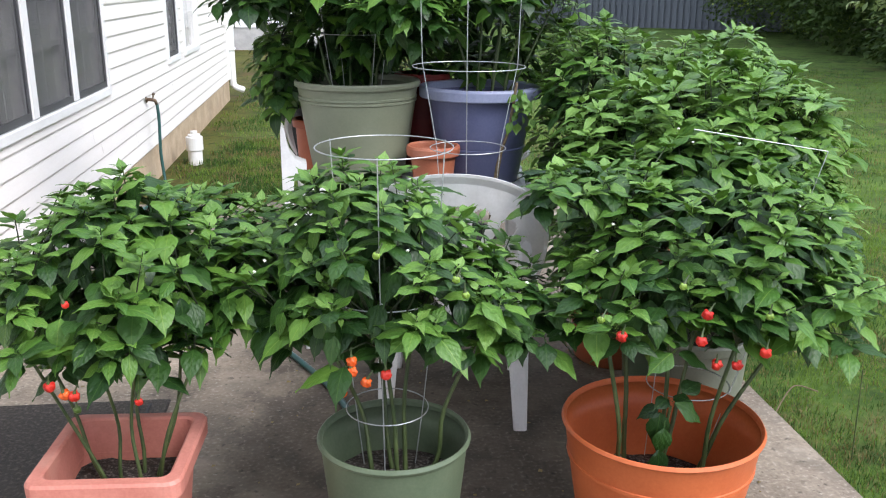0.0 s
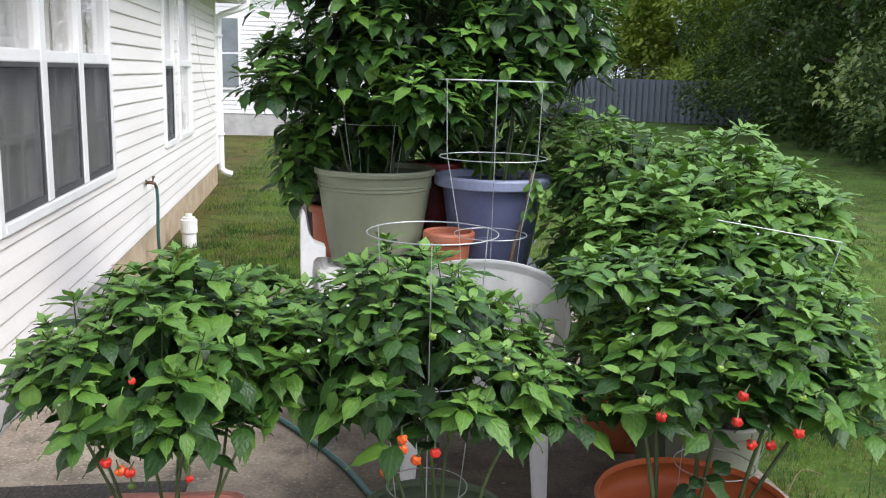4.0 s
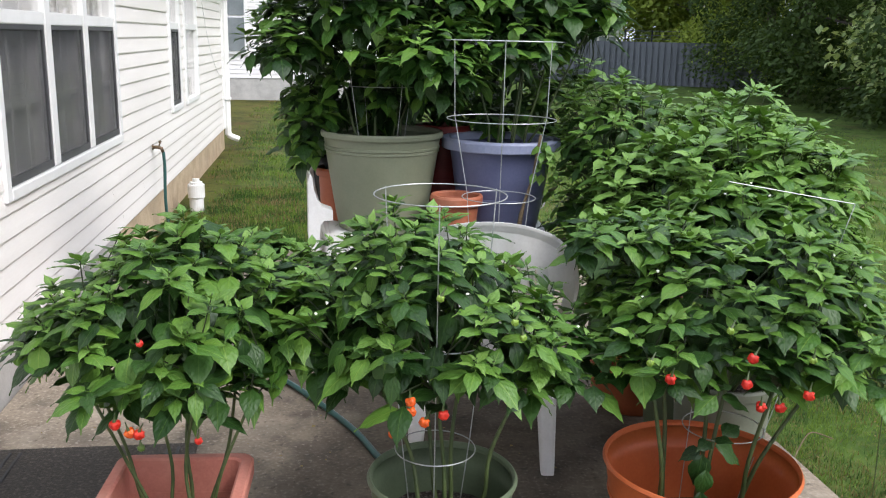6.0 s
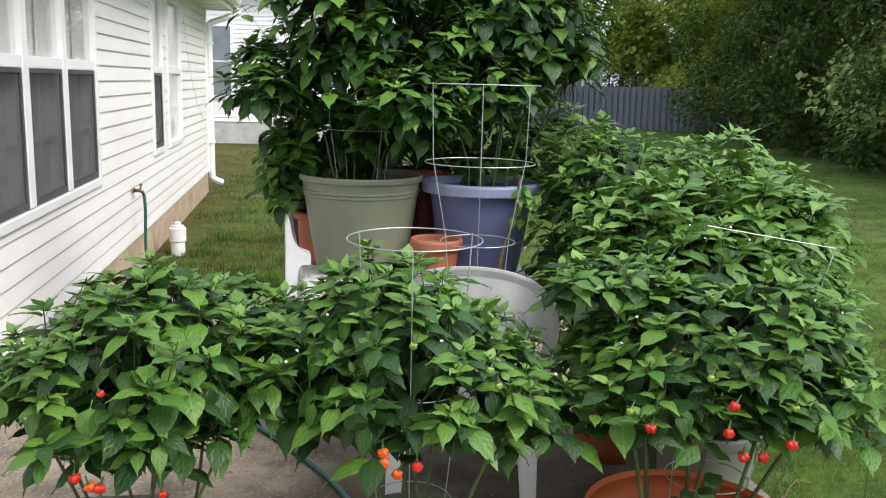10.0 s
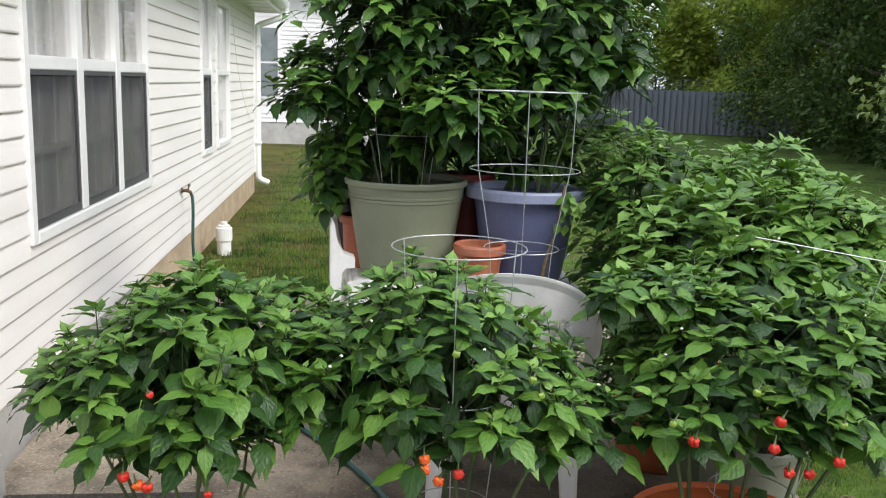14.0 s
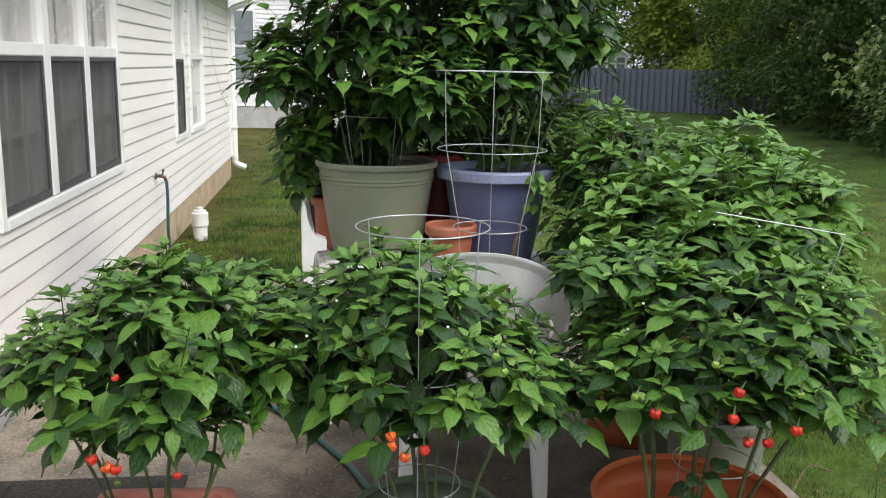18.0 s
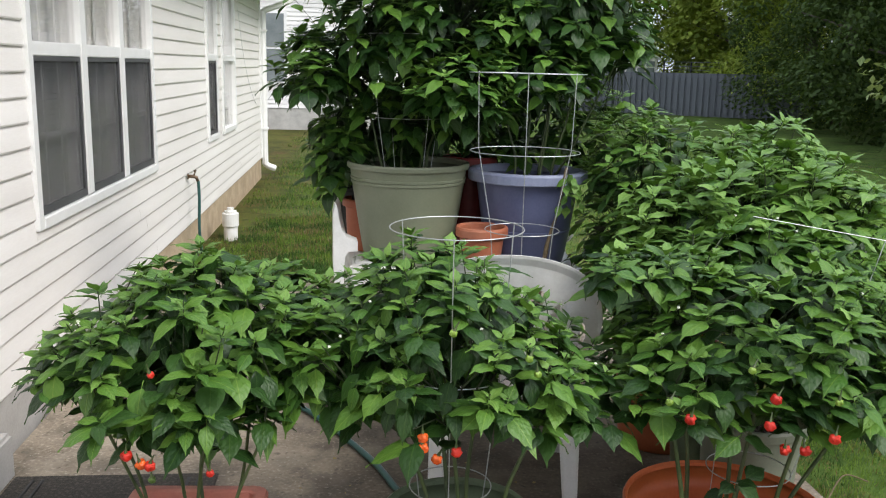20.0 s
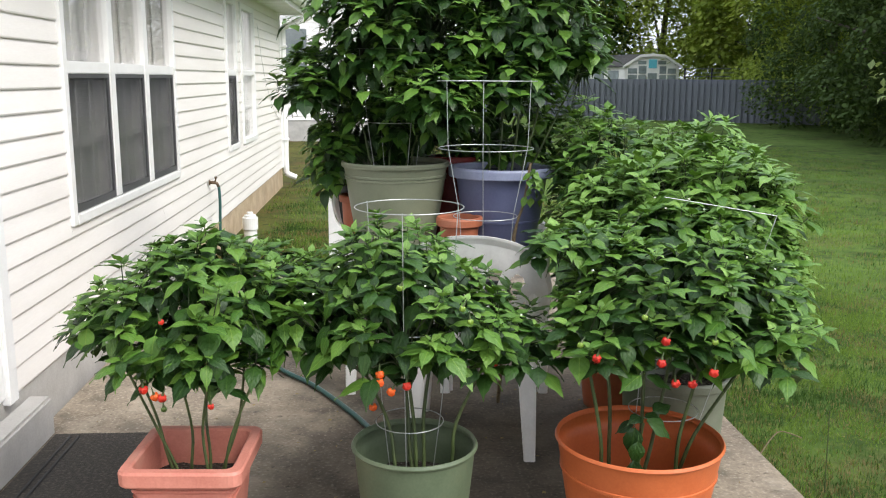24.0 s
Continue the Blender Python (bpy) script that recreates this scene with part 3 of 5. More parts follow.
# door, step and mat
door = empty("door_1", (WALL_X, 2.85, 0.2), "white framed back door above the concrete step", "door", kind="structure")
inv = door.matrix_basis.inverted()
for nm, bb in (("door_casing", (-1.46, -1.415, DOOR[1] - 0.085, DOOR[1], 0.2, DOOR[2])), ("door_casing", (-1.46, -1.415, DOOR[0], DOOR[0] + 0.085, 0.2, DOOR[2])),
               ("door_casing", (-1.46, -1.415, DOOR[0] + 0.085, DOOR[1] - 0.085, DOOR[2] - 0.085, DOOR[2])), ("door_leaf", (-1.455, -1.43, DOOR[0] + 0.085, DOOR[1] - 0.085, 0.23, DOOR[2] - 0.085))):
    b2 = box(*bb, 0.006)
    b2.transform(inv)
    part(nm, b2, M_TRIM, door)
single("step", box(-1.446, -1.345, 1.4, 3.47, 0.0, 0.175, 0.012), M_STEP, "pale concrete step below the back door", "step", kind="structure")
mat_thing = empty("door_mat", (-0.98, 2.8, 0.0), "dark grey ribbed rubber door mat on the patio", "mat")
inv = mat_thing.matrix_basis.inverted()
b2 = box(-1.34, -0.62, 2.2, 3.45, 0.001, 0.012, 0.004)
b2.transform(inv)
part("mat_body", b2, M_MAT, mat_thing)
for x in (-1.27, -1.235, -0.69, -0.725):
    b2 = box(x, x + 0.012, 2.24, 3.41, 0.012, 0.017, 0.002)
    b2.transform(inv)
    part("rib", b2, M_BLACK, mat_thing, "raised black border rib")

# tap, hose and drain pipe
tap = empty("faucet", (-1.43, 7.40, 0.612), "tarnished brass outdoor tap on the siding", "faucet")
inv = tap.matrix_basis.inverted()
for nm, bm in (("flange", lathe([(0.0, 0), (0.03, 0), (0.03, 0.01), (0.0, 0.01)], seg=16)), ("body", tube([(0.0, 0, 0), (0.05, 0, 0), (0.085, 0, -0.01), (0.1, 0, -0.05)], [0.016, 0.018, 0.017, 0.015], 10)),
               ("stem", tube([(0.06, 0, 0), (0.075, 0, 0.045)], 0.008, 8)), ("knob", tube([(0.075, -0.035, 0.05), (0.075, -0.01, 0.055), (0.075, 0.01, 0.055), (0.075, 0.035, 0.05)], [0.008, 0.014, 0.014, 0.008], 8))):
    if nm == "flange":
        bm.transform(Matrix.Rotation(radians(90), 4, "Y"))
    bm.transform(Matrix.Scale(0.78, 4))
    part(nm, bm, M_BRASS, tap, smooth=True)
hose = curve_points([(-1.368, 7.40, 0.575), (-1.362, 7.39, 0.45), (-1.365, 7.37, 0.2), (-1.345, 7.34, 0.0), (-1.31, 7.2, GROUND + 0.015), (-1.25, 6.9, GROUND + 0.02), (-1.15, 6.62, 0.015),
                     (-1.3, 6.3, 0.02), (-1.05, 6.0, 0.015), (-0.95, 6.35, 0.02), (-1.2, 6.42, 0.035), (-1.1, 5.8, 0.02), (-0.85, 5.2, 0.014), (-0.56, 4.37, 0.014), (-0.29, 3.97, 0.014), (-0.06, 3.53, 0.014), (0.06, 3.2, 0.014), (0.2, 3.0, 0.014)], 8)
single("garden_hose", tube(hose, 0.0122, 8), M_HOSE, "dark green garden hose trailing over the patio", "hose", smooth=True)
pipe = empty("drain_pipe", (-1.255, 8.28, GROUND), "white plastic cleanout pipe with a cap in the grass", "pipe")
part("pipe_body", lathe([(0.062, -0.05), (0.062, 0.19), (0.0, 0.19)], seg=24), M_PVC, pipe, smooth=False)
part("collar", lathe([(0.070, 0.12), (0.073, 0.125), (0.073, 0.235), (0.069, 0.24), (0.0, 0.24)], seg=24), M_PVC, pipe)
part("cap", lathe([(0.055, 0.24), (0.055, 0.26), (0.03, 0.263), (0.03, 0.288), (0.0, 0.29)], seg=16), M_PVC, pipe)

for ob in scene.objects:
    if ob.parent is None and ob.name not in ("ground", "pavement", "camera", "sun", "step", "door_mat", "garden_hose", "drain_pipe"):
        ob.location.x -= 0.018

# ---- neighbouring house, fence, shed ----
nh = empty("neighbour_house", (-4, 22, GROUND), "white sided neighbouring house on a grey block base", "house")
inv = nh.matrix_basis.inverted()


def nh_part(nm, bm, m, lab=""):
    bm.transform(inv)
    return part(nm, bm, m, nh, lab)


nh_part("base_wall", box(-12, 2.2, 22.02, 22.4, GROUND - 0.1, 0.46), M_BLOCK, "grey block base wall")
nh_part("wall", box(-12, 2.2, 22.03, 30, 0.46, 3.6), M_WHITE_SIDING)
bm = bmesh.new()
for k in range(31):
    z = 0.45 + k * COURSE
    vs = [bm.verts.new(p) for p in ((-12, 22.0, z), (2.2, 22.0, z), (2.2, 22.018, z + COURSE), (-12, 22.018, z + COURSE), (-12, 22.025, z), (2.2, 22.025, z))]
    bm.faces.new((vs[0], vs[1], vs[2], vs[3])), bm.faces.new((vs[4], vs[5], vs[1], vs[0]))
nh_part("siding", bm, M_WHITE_SIDING)
bm = bmesh.new()
vs = [bm.verts.new(p) for p in ((-12.4, 21.6, 3.55), (2.6, 21.6, 3.55), (2.6, 26, 5.8), (-12.4, 26, 5.8), (2.6, 30.4, 3.55), (-12.4, 30.4, 3.55))]
bm.faces.new((vs[0], vs[1], vs[2], vs[3])), bm.faces.new((vs[3], vs[2], vs[4], vs[5])), bm.faces.new((vs[0], vs[5], vs[4], vs[1]))
nh_part("roof", bm, M_ROOF)
nw = nh_part("window", box(-2.75, -1.83, 21.95, 22.02, 1.0, 2.7), M_TRIM, "white framed window with grey glass")
for z0, z1 in ((1.07, 1.82), (1.88, 2.63)):
    b2 = box(-2.68, -1.90, 21.93, 21.95, z0, z1)
    b2.transform(inv)
    ob = new("pane", mesh_of("pane", b2, paint("grey_glass", (0.15, 0.175, 0.18), (0.22, 0.245, 0.25), 0.15, 3, bump=0)))
    ob.parent = nw

fence = empty("fence", (9, 35, GROUND), "grey stained board fence at the back of the lawn", "fence")
fa, fb = Vector((-1.5, 41.0, GROUND)), Vector((15.2, 28.8, GROUND))
fd = (fb - fa).normalized()
fl = (fb - fa).length
inv = fence.matrix_basis.inverted()
ang = math.atan2(fd.y, fd.x)
bmb = bmesh.new()
bmesh.ops.create_cube(bmb, size=1)
for v in bmb.verts:
    v.co = Vector((v.co.x * 0.135, v.co.y * 0.02, v.co.z * 1.5 + 0.79))
board_mesh = mesh_of("board", bmb, M_FENCE)
k = 0
while k * 0.112 < fl:
    p = fa + fd * (k * 0.112)
    ob = new("board", board_mesh)
    ob.parent = fence
    side = 0.035 if k % 2 else -0.035
    ob.matrix_basis = inv @ Matrix.Translation(p + Vector((-fd.y, fd.x, 0)) * side) @ Matrix.Rotation(ang, 4, "Z")
    k += 1
for z in (0.3, 0.8, 1.3):
    b2 = box(0, fl, -0.02, 0.02, z, z + 0.085)
    b2.transform(inv @ Matrix.Translation(fa) @ Matrix.Rotation(ang, 4, "Z"))
    part("rail", b2, M_FENCE, fence)

shed = empty("shed", (11, 40, GROUND), "small cream garden house with many windows behind the fence", "shed")
inv = shed.matrix_basis.inverted()


def shed_part(nm, bm, m, lab="", up=None):
    bm.transform(inv)
    ob = part(nm, bm, m, up or shed, lab)
    return ob


sx0, sx1, sy, eave_z, peak_z = 10.55, 13.0, 39.5, 2.02, 2.50
cx = (sx0 + sx1) / 2
bm = bmesh.new()
gable = [(sx0, GROUND), (sx1, GROUND), (sx1, eave_z), (cx + 0.55, peak_z - 0.06), (cx, peak_z), (cx - 0.55, peak_z - 0.06), (sx0, eave_z)]
a = [bm.verts.new((x, sy, z)) for x, z in gable]
b = [bm.verts.new((x - 1.5, sy + 3, z)) for x, z in gable]
bm.faces.new(a[::-1]), bm.faces.new(b)
for k in range(len(gable)):
    bm.faces.new((a[k], a[(k + 1) % len(gable)], b[(k + 1) % len(gable)], b[k]))
shed_part("wall", bm, M_SHED)
slope = [(sx1 + 0.12, eave_z - 0.03), (cx + 0.57, peak_z - 0.03), (cx, peak_z + 0.03), (cx - 0.57, peak_z - 0.03), (sx0 - 0.12, eave_z - 0.03)]
bm = bmesh.new()
for (xa, za), (xb, zb) in zip(slope, slope[1:]):
    vs = [bm.verts.new(p) for p in ((xa, sy - 0.1, za), (xb, sy - 0.1, zb), (xb - 1.6, sy + 3.2, zb), (xa - 1.6, sy + 3.2, za), (xa, sy - 0.1, za + 0.06), (xb, sy - 0.1, zb + 0.06), (xb - 1.6, sy + 3.2, zb + 0.06), (xa - 1.6, sy + 3.2, za + 0.06))]
    for f in ((0, 1, 2, 3), (4, 5, 6, 7), (0, 1, 5, 4), (1, 2, 6, 5), (2, 3, 7, 6), (3, 0, 4, 7)):
        bm.faces.new([vs[q] for q in f])
shed_part("roof", bm, M_ROOF, "dark shingle roof")
bm = bmesh.new()
for (xa, za), (xb, zb) in zip(slope, slope[1:]):
    vs = [bm.verts.new(p) for p in ((xa, sy - 0.13, za - 0.05), (xb, sy - 0.13, zb - 0.05), (xb, sy - 0.13, zb + 0.07), (xa, sy - 0.13, za + 0.07), (xa, sy - 0.1, za - 0.05), (xb, sy - 0.1, zb - 0.05), (xb, sy - 0.1, zb + 0.07), (xa, sy - 0.1, za + 0.07))]
    for f in ((0, 1, 2, 3), (0, 1, 5, 4), (3, 2, 6, 7)):
        bm.faces.new([vs[q] for q in f])
shed_part("bargeboard", bm, M_SHED, "cream bargeboard along the gable")
M_SHEDGLASS = paint("shed_glass", (0.16, 0.19, 0.18), (0.30, 0.34, 0.33), 0.15, 3, bump=0)
for x0, x1, z0, z1 in ((10.70, 11.10, 1.30, 1.66), (10.70, 11.10, 1.72, 1.95), (11.18, 11.52, 1.72, 2.05), (11.18, 11.52, 1.30, 1.66), (11.14, 11.50, 2.13, 2.28), (11.60, 12.0, 1.40, 1.74), (12.12, 12.42, 1.72, 2.05), (12.12, 12.42, 1.30, 1.66), (12.05, 12.4, 2.13, 2.28), (12.5, 12.86, 1.72, 1.95), (12.5, 12.86, 1.30, 1.66)):
    shed_part("window", box(x0, x1, sy - 0.03, sy + 0.01, z0, z1), M_SHEDGLASS)
shed_part("panel", box(11.62, 11.98, sy - 0.05, sy + 0.0, 1.96, 2.34), M_TEAL, "turquoise square panel")
for k in range(3):
    y = sy + 0.35 + k * 0.9
    bm = bmesh.new()
    vs = [bm.verts.new((sx0 - 0.5 * (y + o - sy) - 0.03 + q, y + o, z)) for q in (0, 0.05) for o, z in ((0, 1.3), (0.6, 1.3), (0.6, 1.85), (0, 1.85))]
    for f in ((0, 1, 2, 3), (4, 5, 6, 7), (0, 1, 5, 4), (1, 2, 6, 5), (2, 3, 7, 6), (3, 0, 4, 7)):
        bm.faces.new([vs[q] for q in f])
    shed_part("window", bm, M_SHEDGLASS)
wf = empty("wire_fence", (14, 36, 1.4), "dark wire mesh fence beyond the board fence", "fence")
inv = wf.matrix_basis.inverted()
for k in range(5):
    x = 12.6 + k * 0.95
    b2 = box(x, x + 0.05, 37.5 - k * 0.6, 37.55 - k * 0.6, GROUND, 1.95)
    b2.transform(inv)
    part("post", b2, M_BLACK, wf)
for z in (1.6, 1.75, 1.92):
    bm = tube([(12.6, 37.5, z), (16.4, 35.1, z)], 0.015, 4)
    bm.transform(inv)
    part("wire", bm, M_FENCE, wf)

# ---- pots ----
def round_pot(name, at, rim, height, base, material, label, rim_h=0.035, lip=0.012, soil=0.12, rim_mat=None, bands=(), group="", soil_z=None):
    """A plastic pot: tapered wall with thickness, rolled rim, optional raised bands, and the soil in it."""
    pot = empty(name, at, label, "plant pot", group)
    r0, r1, h = base, rim - lip, height

    def rad(z):
        return r0 + (r1 - r0) * (z / h) ** 0.9

    prof = [(r0 - 0.01, 0.0), (r0, 0.008)]
    for k in range(1, 9):
        z = (h - rim_h) * k / 8
        prof.append((rad(z), z))
    inner = [(rad(h) - 0.002, h - 0.01)] + [(rad(h * f) - 0.006, h * f) for f in (0.8, 0.6, 0.4, 0.2)] + [(rad(0.02) - 0.008, 0.02), (0, 0.02)]
    part("wall", lathe([(0, 0.0)] + prof[0:] + [(rad(h) - 0.001, h - 0.012)] + inner, seg=56), material, pot, smooth=True)
    rr = [(rad(h - rim_h) + 0.0005, h - rim_h), (rim - 0.003, h - rim_h), (rim, h - rim_h + 0.004), (rim + 0.001, h - 0.008), (rim - 0.003, h), (rim - lip, h + 0.001), (rim - lip - 0.006, h - 0.006), (rim - lip - 0.007, h - rim_h)]
    part("rim", lathe(rr, seg=56, cap=False), rim_mat or material, pot, smooth=False)
    for zb in bands:
        part("band", lathe([(rad(zb) - 0.001, zb - 0.007), (rad(zb) + 0.004, zb - 0.004), (rad(zb) + 0.004, zb + 0.004), (rad(zb) - 0.001, zb + 0.007)], seg=56, cap=False), material, pot)
    sz = soil_z if soil_z is not None else h - soil
    add_soil(pot, rad(sz) - 0.007, sz)
    return pot


def add_soil(pot, r, z, square=False):
    bm = bmesh.new()
    rows, seg = 7, 28
    cen = bm.verts.new((0, 0, z))
    prev = None
    for i in range(1, rows + 1):
        ring = []
        for k in range(seg):
            a = 2 * math.pi * k / seg
            rr = r * i / rows
            x, y = rr * math.cos(a), rr * math.sin(a)
            if square:
                q = rr / max(abs(math.cos(a)), abs(math.sin(a)))
                x, y = q * math.cos(a), q * math.sin(a)
            ring.append(bm.verts.new((x, y, z + 0.012 * noise.noise((x * 30, y * 30, z)))))
        for k in range(seg):
            if prev:
                bm.faces.new((prev[k], ring[k], ring[(k + 1) % seg], prev[(k + 1) % seg]))
            else:
                bm.faces.new((cen, ring[k], ring[(k + 1) % seg]))
        prev = ring
    part("soil", bm, M_SOIL, pot, "dark crumbly potting soil with pale specks", smooth=False)


def square_ring(bm, half, z, corner, turn=0.0):
    out = []
    for q in range(4):
        cx, cy = [(1, 1), (-1, 1), (-1, -1), (1, -1)][q]
        for k in range(5):
            a = radians(90 * q + 22.5 * k)
            x = cx * (half - corner) + corner * math.cos(a)
            y = cy * (half - corner) + corner * math.sin(a)
            out.append(bm.verts.new((x * math.cos(turn) - y * math.sin(turn), x * math.sin(turn) + y * math.cos(turn), z)))
    return out


def square_planter(at, half, h, turn):
    pot = empty("square_planter", at, "square pink terracotta-coloured plastic planter on the patio", "plant pot", "potted pepper plants")

    def loft(levels):
        bm = bmesh.new()
        rings = [square_ring(bm, s, z, c, turn) for s, z, c in levels]
        for a, b in zip(rings, rings[1:]):
            for k in range(20):
                bm.faces.new((a[k], a[(k + 1) % 20], b[(k + 1) % 20], b[k]))
        return bm, rings

    t = half - 0.022
    bm, rings = loft([(half * 0.66, 0, 0.03), (half * 0.67, 0.01, 0.03), (t - 0.008, h - 0.05, 0.03), (t - 0.012, h - 0.05, 0.028), (t - 0.012, h - 0.01, 0.028), (half * 0.80, h * 0.65, 0.03), (half * 0.79, h * 0.62, 0.03), (half * 0.68, 0.03, 0.03)])
    bm.faces.new(rings[0][::-1]), bm.faces.new(rings[-1])
    part("wall", bm, M_TERRA, pot)
    bm, rings = loft([(t - 0.006, h - 0.052, 0.03), (half - 0.004, h - 0.05, 0.035), (half, h - 0.044, 0.036), (half + 0.001, h - 0.008, 0.036), (half - 0.004, h, 0.034), (t - 0.006, h + 0.001, 0.03), (t - 0.012, h - 0.004, 0.028), (t - 0.013, h - 0.05, 0.028)])
    part("rim", bm, M_TERRA, pot)
    for z, s in ((0.72 * h, 0.815), (0.8 * h, 0.84)):
        bm, rings = loft([(half * s + 0.002, z - 0.006, 0.03), (half * s - 0.003, z - 0.003, 0.03), (half * s - 0.003, z + 0.003, 0.03), (half * s + 0.004, z + 0.006, 0.03)])
        part("inner_step", bm, M_TERRA, pot)
    add_soil(pot, half * 0.77, h * 0.68, True)
    return pot


SQ_AT, SQ_H = (-0.54, 2.465, 0.0), 0.36
square_planter(SQ_AT, 0.182, SQ_H, radians(-3))
round_pot("round_pot", (0.142, 2.415, 0.0), 0.194, 0.39, 0.145, M_SAGE_DARK, "dusty dark green round pot on the patio", rim_h=0.016, lip=0.006, soil_z=0.25, group="potted pepper plants")
round_pot("round_pot", (0.84, 2.405, 0.0), 0.259, 0.40, 0.185, M_ORANGE, "large bright orange round pot on the patio", rim_h=0.014, lip=0.005, soil_z=0.175, bands=(0.3,), group="potted pepper plants")
round_pot("round_pot", (1.13, 3.71, 0.0), 0.215, 0.45, 0.165, M_RUST, "dark orange round pot behind the other pots", soil_z=0.38, group="potted pepper plants")
round_pot("round_pot", (1.20, 3.34, 0.0), 0.175, 0.33, 0.14, M_SAGE_DARK, "dark green round pot in the shade of the plants", soil_z=0.27, group="potted pepper plants")
round_pot("round_pot", (1.18, 3.00, 0.0), 0.175, 0.40, 0.135, M_CREAM, "pale grey-green round pot near the slab edge", soil_z=0.34, group="potted pepper plants")


# ---- white resin chairs ----
def resin_chair(at, turn, seat_z=0.43, label="", back_up=0.45, holes=True, arms=(-1, 1), side_panel=False):
    """A moulded garden chair; it faces its own -y."""
    chair = empty("resin_chair", at, label, "chair", "white resin chairs")
    chair.matrix_basis = pose(*at, 0, 0, turn)
    w, d = 0.235, 0.22
    # seat: a dished sheet with rounded front
    bm = bmesh.new()
    nx, ny, th = 12, 12, 0.006
    top, bot = [], []
    for i in range(nx + 1):
        ra, rb = [], []
        for j in range(ny + 1):
            u, v = i / nx * 2 - 1, j / ny * 2 - 1
            z = seat_z - 0.018 * (1 - u * u) * (1 - v * v) - (0.03 * max(0, -v - 0.7) / 0.3)
            x, y = u * w * (1 - 0.08 * (v + 1) / 2), v * d
            ra.append(bm.verts.new((x, y, z))), rb.append(bm.verts.new((x, y, z - th)))
        top.append(ra), bot.append(rb)
    for i in range(nx):
        for j in range(ny):
            bm.faces.new((top[i][j], top[i + 1][j], top[i + 1][j + 1], top[i][j + 1]))
            bm.faces.new((bot[i][j], bot[i][j + 1], bot[i + 1][j + 1], bot[i + 1][j]))
    for i in range(nx):
        bm.faces.new((top[i][0], bot[i][0], bot[i + 1][0], top[i + 1][0])), bm.faces.new((top[i][ny], top[i + 1][ny], bot[i + 1][ny], bot[i][ny]))
        bm.faces.new((top[0][i], top[0][i + 1], bot[0][i + 1], bot[0][i])), bm.faces.new((top[nx][i], bot[nx][i], bot[nx][i + 1], top[nx][i + 1]))
    part("seat", bm, M_CHAIR, chair, smooth=True)
    # apron under the seat
    for s in (-1, 1):
        part("side_apron", box(s * w - 0.012, s * w + 0.012, -d + 0.02, d - 0.01, seat_z - 0.06, seat_z - 0.006, 0.004), M_CHAIR, chair)
    part("front_apron", box(-w + 0.02, w - 0.02, -d - 0.008, -d + 0.012, seat_z - 0.085, seat_z - 0.03, 0.004), M_CHAIR, chair)
    # legs: tapered channels, splayed
    for sx in (-1, 1):
        for sy in (-1, 1):
            bm = bmesh.new()
            rings = []
            for f in (0.0, 0.5, 1.0):
                z = (seat_z - 0.004) * (1 - f)
                cx, cy = sx * (w - 0.02 + 0.02 * f), sy * (d - 0.02 + 0.05 * f)
                a, b = 0.040 - 0.017 * f, 0.030 - 0.008 * f
                rings.append([bm.verts.new((cx + p * a, cy + q * b, z)) for p, q in ((-1, -0.7), (-0.7, -1), (0.7, -1), (1, -0.7), (1, 0.7), (0.7, 1), (-0.7, 1), (-1, 0.7))])
            for a, b in zip(rings, rings[1:]):
                for k in range(8):
                    bm.faces.new((a[k], b[k], b[(k + 1) % 8], a[(k + 1) % 8]))
            bm.faces.new(rings[0]), bm.faces.new(rings[-1][::-1])
            part("leg", bm, M_CHAIR, chair)
    # rounded back shell, pierced by slots that fan out from its middle
    bm = bmesh.new()
    low, th = 0.06, 0.007

    def reach(v):
        """Half the width of the back at height v, rounded over the top."""
        return (1 - 0.40 * (max(0.0, 0.55 - v) / 0.55) ** 1.6) * math.sqrt(max(0.0, 1 - (max(0.0, v - 0.50) / 0.50) ** 2.1))

    def edge(ang):
        """How far the outline lies from the middle in that direction."""
        near, far = 0.0, 1.6
        for _ in range(24):
            r = (near + far) / 2
            x, v = r * math.cos(ang), low + r * math.sin(ang)
            inside = 0 <= v < 1 and abs(x) < reach(v)
            near, far = (r, far) if inside else (near, r)
        return near

    def shell(x, v, off):
        a = x * 1.05
        return Vector((math.sin(a) * (w + 0.10) * 1.05, d - 0.09 + math.cos(a) * 0.1 + 0.03 + 0.1 * v + off, seat_z - 0.01 + v * (back_up + 0.01)))

    spokes, fan = 252, 9
    rings = [0.12, 0.24, 0.34, 0.40, 0.42, 0.45, 0.52, 0.60, 0.67, 0.70, 0.725, 0.745, 0.76, 0.77, 0.86, 0.93, 0.98, 1.0]
    half_width = {3: 0.11, 4: 0.18, 5: 0.25, 6: 0.29, 7: 0.31, 8: 0.31, 9: 0.29, 10: 0.25, 11: 0.19, 12: 0.11}
    grids = []
    for side in (0, 1):
        hub = bm.verts.new(shell(0, low, th * side))
        grid = []
        for i in range(spokes):
            ang = 2 * math.pi * i / spokes
            far = edge(ang)
            grid.append([bm.verts.new(shell(q * far * math.cos(ang), low + q * far * math.sin(ang), th * side + (0.006 * (q > 0.95)))) for q in rings])
        grids.append((hub, grid))

    def solid(i, j):
        ang = 2 * math.pi * ((i % spokes) + 0.5) / spokes
        if not holes or j not in half_width or not 0.12 < ang < math.pi - 0.12:
            return True
        k = ang / (math.pi / fan)
        return abs(k - math.floor(k) - 0.5) > half_width[j]

